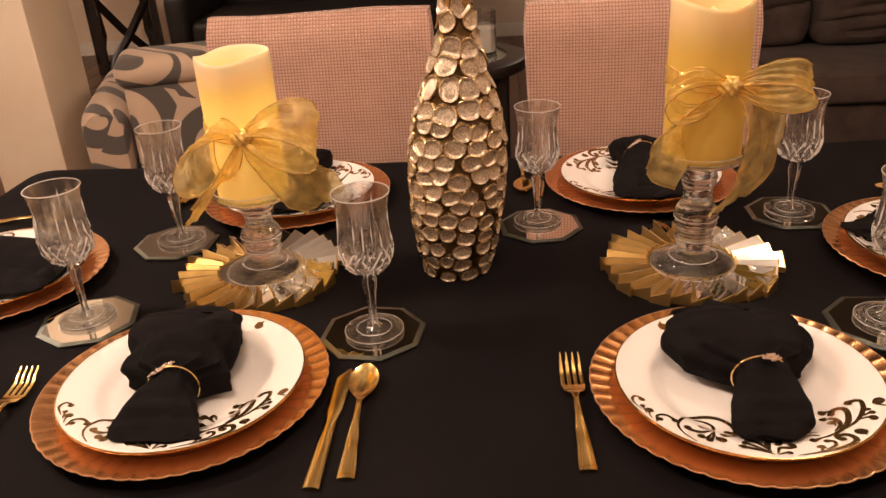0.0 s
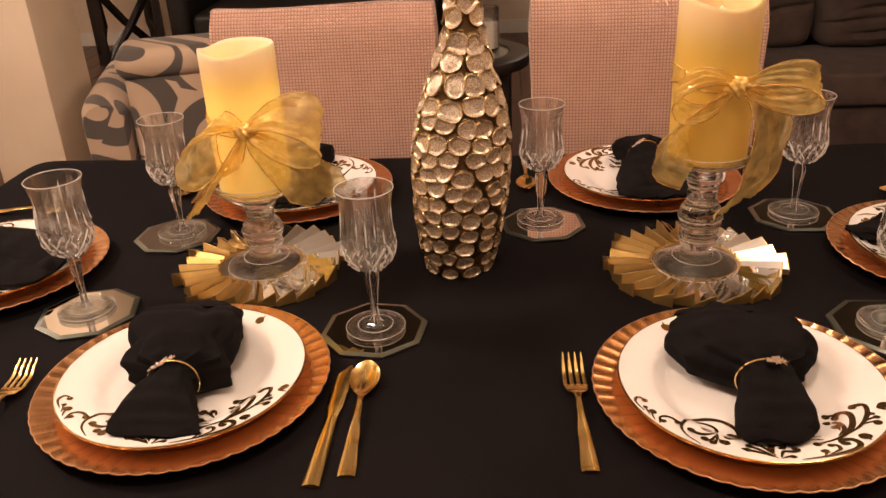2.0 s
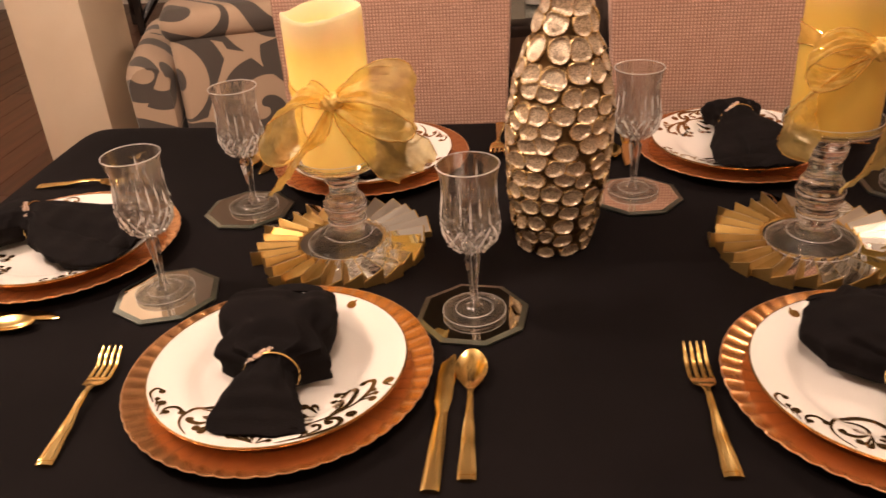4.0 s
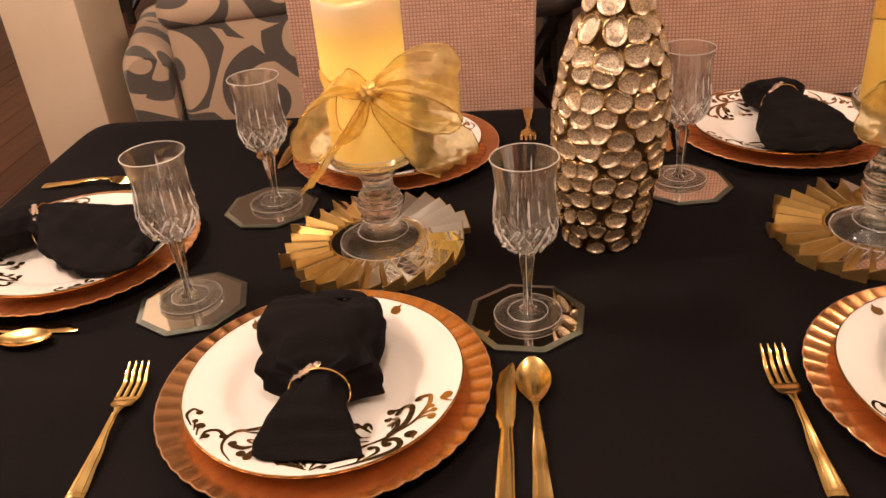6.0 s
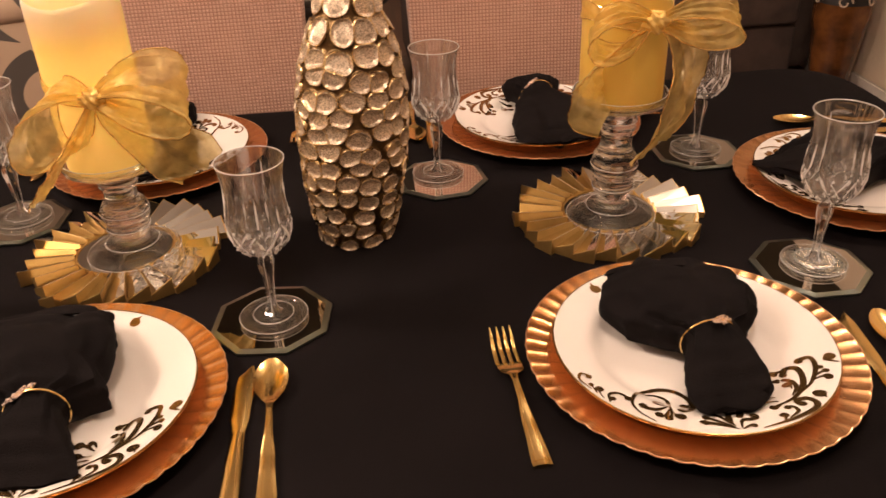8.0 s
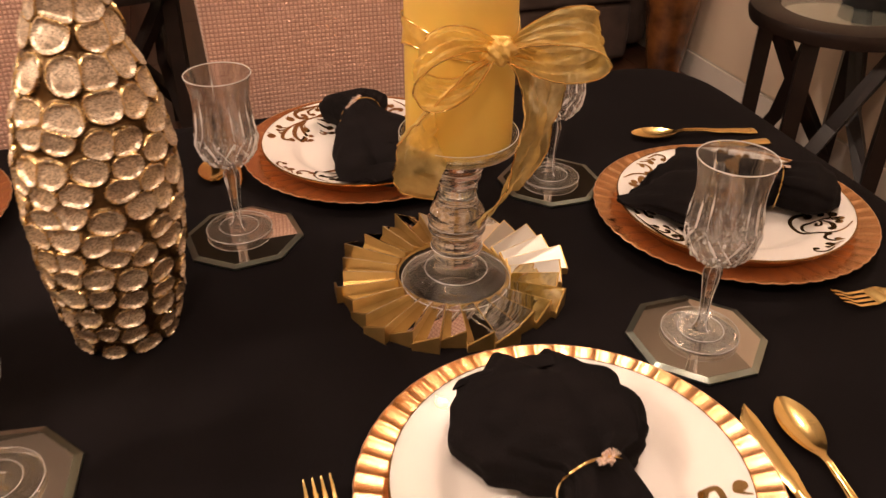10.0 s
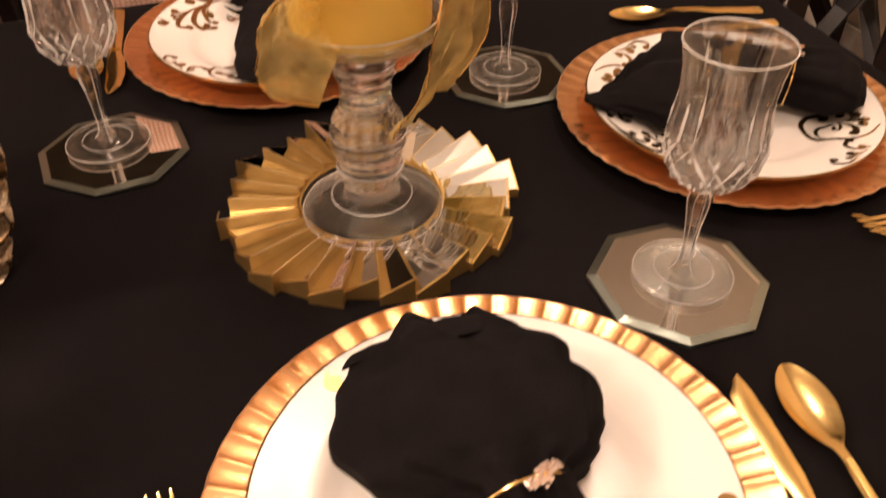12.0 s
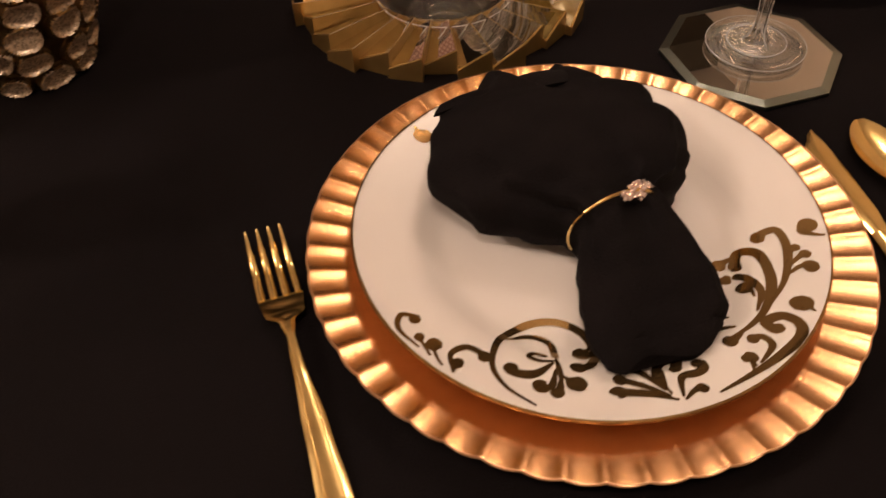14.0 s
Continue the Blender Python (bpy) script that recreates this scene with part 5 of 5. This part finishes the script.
def tall_vase(at):
    v = thing("tall_vase", pose(*at, TZ), "tall bottle vase, champagne glitter pebbles with gold rims, shade painted into the gaps", "vase")
    rnd = random.Random(11)
    cells = []
    z, row = 0.008, 0
    while z < 0.47:
        r = lerp_table(VPROF, z)[0]
        n = max(5, round(2 * math.pi * r / 0.0300))
        for k in range(n):
            cells.append(((k + 0.5 * (row % 2) + rnd.uniform(-0.28, 0.28)) * 2 * math.pi / n, z + rnd.uniform(-0.0062, 0.0062), rnd.uniform(0.88, 1.15)))
        z += 0.0222 if z < 0.25 else 0.027
        row += 1
    ca = np.array(cells)
    nz, na = 440, 310
    LEAN = 0.046
    aa = np.arange(na) * 2 * math.pi / na
    pts, deep, own = [], [], []
    for i in range(nz + 1):
        zz = 0.475 * i / nz
        r = lerp_table(VPROF, zz)[0]
        idx = np.where(np.abs(ca[:, 1] - zz) < 0.055)[0]
        near = ca[idx]
        da = (aa[:, None] - near[None, :, 0] + math.pi) % (2 * math.pi) - math.pi
        dd = np.sqrt((da * r * 0.76 / near[None, :, 2]) ** 2 + ((zz - near[None, :, 1]) * (0.97 if zz < 0.25 else 0.78)) ** 2)
        order = np.argsort(dd, axis=1)
        f1, f2 = np.take_along_axis(dd, order[:, :1], 1)[:, 0], np.take_along_axis(dd, order[:, 1:2], 1)[:, 0]
        lo = max(0.0, min(1.0, (0.16 - zz) / 0.13))
        # distance inside the oval edge of each pebble
        big = near[order[:, 0], 2]
        p, q = 0.52 * (f2 - f1), (0.0121 - 0.0009 * lo) * (0.94 + 0.06 * big) - f1
        h = np.clip(0.5 + 0.5 * (q - p) / 0.0030, 0, 1)
        e = q * (1 - h) + p * h - 0.0030 * h * (1 - h) - 0.0003 - 0.0010 * lo
        e = e - 0.004 * max(0.0, 1 - zz / 0.004) - 0.006 * max(0.0, 1 - (0.475 - zz) / 0.008)
        inside = np.clip(e / 0.0030, 0, 1)
        inside = inside * inside * (3 - 2 * inside)
        ridge = np.exp(-(e / 0.0007) ** 2)
        own_z, own_a = np.take_along_axis(np.broadcast_to(near[None, :, 1], dd.shape), order[:, :1], 1)[:, 0], np.take_along_axis(da, order[:, :1], 1)[:, 0]
        lean = np.sin(own_z * 931.0 + 17.0 * near[order[:, 0], 0])
        tilt = (zz - own_z) * (0.16 * lean - 0.08) + own_a * r * 0.16 * np.cos(own_z * 517.0)
        dish = np.clip(1 - (f1 / 0.0125) ** 2, 0, 1)
        sink = np.clip(-e / 0.0022, 0, 1)
        rr = r + 0.0011 * ridge - (0.0032 + 0.0036 * lo) * sink ** 1.2 - 0.0020 * inside - 0.0012 * dish * inside + tilt * np.clip((e + 0.001) / 0.002, 0, 1)
        pts.append(np.stack([rr * np.cos(aa), rr * np.sin(aa), np.full(na, zz)], 1) + np.array([LEAN * zz, 0, 0]))
        deep.append(e)
        own.append(idx[order[:, 0]])
    groups = {}
    for i in range(nz):
        for j in range(na):
            k = own[i][j] if deep[i][j] > 0.0001 else -1
            groups.setdefault(int(k), []).append((i, j))
    for key in sorted(groups):
        bm, seen = bmesh.new(), {}

        def vert(i, j):
            j %= na
            if (i, j) not in seen:
                seen[i, j] = bm.verts.new(pts[i][j])
            return seen[i, j]

        for i, j in groups[key]:
            face = bm.faces.new((vert(i, j), vert(i, j + 1), vert(i + 1, j + 1), vert(i + 1, j)))
            # shade painted into the deep gaps, more of it towards the foot
            if key < 0 and deep[i][j] < -0.0003 - 0.0004 * min(1, i / (0.3 * nz)):
                face.material_index = 1
        if key < 0:
            bm.faces.new([vert(0, j) for j in range(na)][::-1])
            inner = [[vert(nz, j) for j in range(na)]] + [[bm.verts.new((q * math.cos(a) + LEAN * h, q * math.sin(a), h)) for a in aa] for q, h in ((0.0262, 0.4752), (0.0205, 0.44), (0.020, 0.36))]
            for a, b in zip(inner, inner[1:]):
                for j in range(na):
                    bm.faces.new((a[j], a[(j + 1) % na], b[(j + 1) % na], b[j]))
            bm.faces.new(inner[-1])
        me = bpy.data.meshes.new("vase_body" if key < 0 else "glitter_pebble")
        bm.normal_update()
        bm.to_mesh(me)
        bm.free()
        me.materials.append(M_VASEGOLD if key < 0 else M_GLITTER)
        if key < 0:
            me.materials.append(M_VASESHADE)
        for p in me.polygons:
            p.use_smooth = True
        ob = new(me.name, me)
        ob.parent = v


tall_vase((0.042, 1.222))


# ---- dining chairs ----
def dining_chair():
    """Slipcovered chair, facing -y, origin on the floor below the back's middle."""
    c = thing("dining_chair", None, "square-backed dining chair in a pink-beige waffle slipcover", "chair", "dining chairs")
    bm = bmesh.new()
    rows = []
    n = 24
    for i in range(n + 1):
        z = 0.42 + 0.615 * i / n
        f = i / n
        hw = (0.201 + 0.033 * f) * (1 - 0.035 * max(0, f - 0.90) / 0.10)
        yc = 0.05 * f ** 1.4
        th = 0.036 if i < n - 1 else (0.030 if i == n - 1 else 0.016)
        rows.append([bm.verts.new((x * hw, yc + y * th + (0.006 * noise.noise((x * 3, z * 6, y))), z + (0.004 * math.sin(3 * x) if i == n else 0))) for x, y in [(-0.985, -1), (-0.5, -1), (0, -1), (0.5, -1), (0.985, -1), (1, -0.6), (1, 0.6), (0.985, 1), (0.5, 1), (0, 1), (-0.5, 1), (-0.985, 1), (-1, 0.6), (-1, -0.6)]])
    for a, b in zip(rows, rows[1:]):
        for j in range(14):
            k = (j + 1) % 14
            bm.faces.new((a[j], a[k], b[k], b[j]))
    bm.faces.new(rows[0][::-1]), bm.faces.new(rows[-1])
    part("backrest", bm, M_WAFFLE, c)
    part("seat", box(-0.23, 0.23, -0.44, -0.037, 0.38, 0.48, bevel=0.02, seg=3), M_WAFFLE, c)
    bm = bmesh.new()
    rows = []
    for z in (0.379, 0.30, 0.2, 0.10):
        row = []
        for j in range(64):
            a = 2 * math.pi * j / 64
            ca, sa = math.cos(a), math.sin(a)
            k = 1 / max(abs(ca) / 0.228, abs(sa) / 0.228)
            w = 1 + 0.02 * (0.38 - z) / 0.28 * math.sin(12 * a)
            row.append(bm.verts.new((ca * k * w, -0.205 + sa * k * w, z)))
        rows.append(row)
    for a, b in zip(rows, rows[1:]):
        for j in range(64):
            bm.faces.new((a[j], a[(j + 1) % 64], b[(j + 1) % 64], b[j]))
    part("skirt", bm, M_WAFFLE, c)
    for x, y in ((-0.19, -0.40), (0.19, -0.40), (-0.19, -0.01), (0.19, -0.01)):
        part("leg", box(x - 0.02, x + 0.02, y - 0.02, y + 0.02, 0, 0.379, bevel=0.003), M_DARKWOOD, c)
    return c


place_all(dining_chair, [pose(-0.247, 1.755, 0, 0, 0, 0), pose(0.394, 1.755, 0, 0, 0, -1)])


# ---- patterned armchair ----
def armchair():
    c = thing("armchair", pose(-0.80, 2.86, 0, 0, 0, 17), "rounded armchair in cream fabric with grey scroll pattern", "armchair")
    part("back", box(-0.335, 0.40, -0.116, 0.10, 0.14, 0.715, bevel=0.035, seg=4), M_DAMASK, c)
    b = box(-0.355, 0.42, -0.135, 0.11, 0.680, 0.780, bevel=0.045, seg=5)
    part("top_roll", b, M_DAMASK, c)
    for x in (-0.415, 0.50):
        bm = bmesh.new()
        rows = []
        for i in range(15):
            y = -0.14 + 0.74 * i / 14
            e = min(1, i / 3, (14 - i) / 2 + 0.4)
            rad = 0.088 * (0.72 + 0.28 * math.sin(math.pi / 2 * e))
            top = 0.655 - 0.02 * i / 14
            rows.append([bm.verts.new((x + rad * math.cos(a) * (1.0 if math.sin(a) > 0 else 0.9), y, (top - 0.1) + rad * math.sin(a) * 1.05 if math.sin(a) > -0.1 else 0.14)) for a in [2 * math.pi * k / 24 for k in range(24)]])
        for p, q in zip(rows, rows[1:]):
            for j in range(24):
                k = (j + 1) % 24
                bm.faces.new((p[j], p[k], q[k], q[j]))
        bm.faces.new(rows[0][::-1]), bm.faces.new(rows[-1])
        part("arm", bm, M_DAMASK, c)
    part("seat", box(-0.36, 0.40, 0.101, 0.62, 0.14, 0.44, bevel=0.04, seg=3), M_DAMASK, c)
    for x in (-0.40, 0.44):
        for y in (-0.06, 0.54):
            part("leg", tube([(x, y, 0), (x, y, 0.145)], [0.016, 0.024], 12), M_DARKWOOD, c)


armchair()


# ---- living room ----
def sofa():
    s = thing("sofa", None, "wide dark brown microfibre sofa with loose back cushions", "sofa")
    part("base", box(0.52, 1.93, 3.47, 4.26, 0.05, 0.30, bevel=0.03, seg=3), M_SOFA, s)
    for x0, x1 in ((0.54, 1.225), (1.235, 1.91)):
        part("seat_cushion", box(x0, x1, 3.44, 4.00, 0.302, 0.435, bevel=0.02, seg=3), M_SOFA, s)
    part("backrest", box(0.52, 1.93, 4.10, 4.36, 0.302, 0.86, bevel=0.06, seg=4), M_SOFA, s)
    for x0, x1 in ((0.56, 1.505), (1.515, 1.90)):
        b = box(x0, x1, 3.90, 4.09, 0.437, 0.88, bevel=0.07, seg=4)
        bmesh.ops.subdivide_edges(b, edges=[e for e in b.edges if e.calc_length() > 0.1], cuts=44, use_grid_fill=True)
        xm = (x0 + x1) / 2
        for v in b.verts:
            x, z = v.co.x, v.co.z
            if v.co.y < 4.0:
                v.co.y -= 0.05 * math.exp(-((x - xm) / 0.25) ** 2)
                for zc, xc, wd, dp in ((0.56, x0 + 0.12, 0.14, 0.024), (0.62, x1 - 0.10, 0.16, 0.022), (0.505, xm, 0.20, 0.020), (0.71, xm + 0.05, 0.22, 0.020), (0.80, xm - 0.1, 0.15, 0.014)):
                    v.co.y += dp * math.exp(-((z - zc - 0.10 * (x - xc)) / 0.009) ** 2) * math.exp(-((x - xc) / wd) ** 2)
            v.co += 0.012 * noise.noise_vector(v.co * 7) * 0.8
        part("back_cushion", b, M_SOFA, s)
    part("arm", box(1.935, 2.10, 3.60, 4.36, 0.05, 0.62, bevel=0.05, seg=4), M_SOFA, s)
    part("arm", box(0.33, 0.515, 3.44, 4.36, 0.05, 0.62, bevel=0.05, seg=4), M_SOFA, s)
    for x in (0.6, 1.85):
        for y in (3.54, 4.2):
            part("foot", box(x - 0.03, x + 0.03, y - 0.03, y + 0.03, 0, 0.06, bevel=0.004), M_DARKWOOD, s)


sofa()


def side_table(m, r, h):
    t = thing("side_table", m, "round dark side table with inset glass top and crossed legs", "side table", "side tables")
    part("top_ring", lathe([(r - 0.085, h - 0.03), (r - 0.085, h - 0.008), (r - 0.08, h), (r - 0.02, h), (r - 0.004, h - 0.006), (r, h - 0.02), (r - 0.006, h - 0.045), (r - 0.03, h - 0.05), (r - 0.08, h - 0.045), (r - 0.085, h - 0.03)], 64, close=False), M_DARKWOOD, t)
    part("glass_top", lathe([(r - 0.086, h - 0.014), (r - 0.086, h - 0.006), (0.001, h - 0.006)], 64), M_PANE, t)
    for k in range(4):
        a, b = radians(90 * k + 20), radians(90 * k + 62)
        p0 = Vector(((r - 0.05) * math.cos(a), (r - 0.05) * math.sin(a), 0))
        p1 = Vector(((r - 0.05) * math.cos(a), (r - 0.05) * math.sin(a), h - 0.045))
        part("leg", tube([p0, p1], 0.031, 4), M_DARKWOOD, t, smooth=False)
        q = Vector(((r - 0.06) * math.cos(a + math.pi / 2), (r - 0.06) * math.sin(a + math.pi / 2), h - 0.05))
        part("cross_brace", tube([p0 + Vector((0, 0, 0.08)), p0.lerp(q, 0.5) * 0.82 + Vector((0, 0, 0.06)), q], 0.028, 4), M_DARKWOOD, t, smooth=False)
    return t


side_table(pose(1.905, 2.33, 0, 0, 0, 10), 0.25, 0.60)
side_table(pose(-0.05, 3.32, 0, 0, 0, 30), 0.28, 0.60)
side_table(pose(-2.48, 5.85, 0, 0, 0, 55), 0.32, 0.62)


def black_chair():
    c = thing("leather_loveseat", None, "low black leather loveseat against the far side", "sofa")
    part("seat", box(-1.86, -0.25, 5.42, 6.15, 0.10, 0.42, bevel=0.05, seg=4), M_LEATHER, c)
    part("backrest", box(-1.86, -0.25, 6.16, 6.40, 0.10, 0.80, bevel=0.05, seg=4), M_LEATHER, c)
    part("arm", box(-2.02, -1.87, 5.42, 6.38, 0.10, 0.60, bevel=0.06, seg=4), M_LEATHER, c)
    part("arm", box(-0.24, -0.05, 5.42, 6.38, 0.10, 0.60, bevel=0.06, seg=4), M_LEATHER, c)
    for x in (-1.9, -0.35):
        for y in (5.5, 6.25):
            part("foot", box(x - 0.03, x + 0.03, y - 0.03, y + 0.03, 0, 0.105, bevel=0.004), M_DARKWOOD, c)


black_chair()


def floor_vase():
    v = thing("floor_vase", pose(2.02, 3.33, 0), "tall amber-brown glazed floor vase with dark scrolls in the corner", "vase")
    pr = [(r * 0.86, z * 0.84) for r, z in [(0.07, 0), (0.078, 0.006), (0.085, 0.08), (0.105, 0.25), (0.125, 0.42), (0.13, 0.50), (0.115, 0.58), (0.075, 0.64), (0.055, 0.68), (0.052, 0.74), (0.07, 0.78), (0.066, 0.782), (0.047, 0.74), (0.045, 0.66)]]
    part("vase_body", lathe(pr, 48), M_AMBER, v)
    part("dark_shoulder", lathe([(r * 0.86 + 0.0005, z * 0.84) for r, z in [(0.1312, 0.505), (0.1180, 0.581), (0.0772, 0.642), (0.0572, 0.681), (0.0542, 0.739), (0.0722, 0.780), (0.070, 0.785), (0.0642, 0.785)]], 48, close=False), M_METALBLACK, v, "dark glazed shoulder and neck")
    for k in range(6):
        a0 = k * math.pi / 3
        pts = []
        for i in range(26):
            f = i / 25
            a = a0 + 0.26 * math.cos(6.4 * f) * (1 - 0.7 * f)
            z = 0.52 + 0.034 * math.sin(6.4 * f) * (1 - 0.7 * f)
            r = 0.1325 - max(0, (z - 0.50)) * 0.16
            pts.append((0.86 * r * math.cos(a), 0.86 * r * math.sin(a), 0.84 * z))
        part("scroll", tube(pts, 0.0032, 6), M_WALL, v, "cream raised scroll")


floor_vase()


def jar():
    j = thing("candle_jar", pose(0.06, 3.36, 0.594), "clear glass candle jar with pale wax on the round side table", "candle jar")
    part("glass", lathe([(0.045, 0), (0.05, 0.004), (0.05, 0.16), (0.048, 0.165), (0.046, 0.16), (0.046, 0.010), (0.001, 0.010)], 40), M_GLASS, j)
    part("wax", lathe([(0.044, 0.0105), (0.0445, 0.10), (0.001, 0.10)], 40), M_TRIM, j)


jar()


def tray():
    t = thing("metal_dish", pose(2.0, 2.34, 0.594), "small dark round metal dish on the glass side table", "dish")
    part("bowl", lathe([(0.05, 0), (0.07, 0.004), (0.075, 0.035), (0.072, 0.036), (0.066, 0.008), (0.001, 0.007)], 40), M_METALBLACK, t)


tray()

# ---- wooden floor ----
sub = tagged(part("floor", box(X0, X1, Y0, Y1, -0.05, -0.012), M_DARKWOOD, smooth=False), "brown wooden plank floor of the room", "floor", kind="structure")
W = 0.16
plank_mesh = {}
for i in range(int((X1 - X0) / W)):
    x = X0 + W * (i + 0.5)
    y = Y0 - 0.9 * ((i * 0.37) % 1)
    while y < Y1:
        a, b = max(y, Y0), min(y + 1.8, Y1)
        if b - a > 0.05:
            key = round(b - a, 2)
            if key not in plank_mesh:
                me_ob = part("plank", box(-W / 2 + 0.0012, W / 2 - 0.0012, -key / 2 + 0.0012, key / 2 - 0.0012, -0.012, 0, bevel=0.0015, seg=1), M_PLANK, sub, smooth=False)
                plank_mesh[key] = me_ob.data
            else:
                me_ob = new("plank", plank_mesh[key])
                me_ob.parent = sub
            me_ob.location = (x, (a + b) / 2, 0)
        y += 1.8
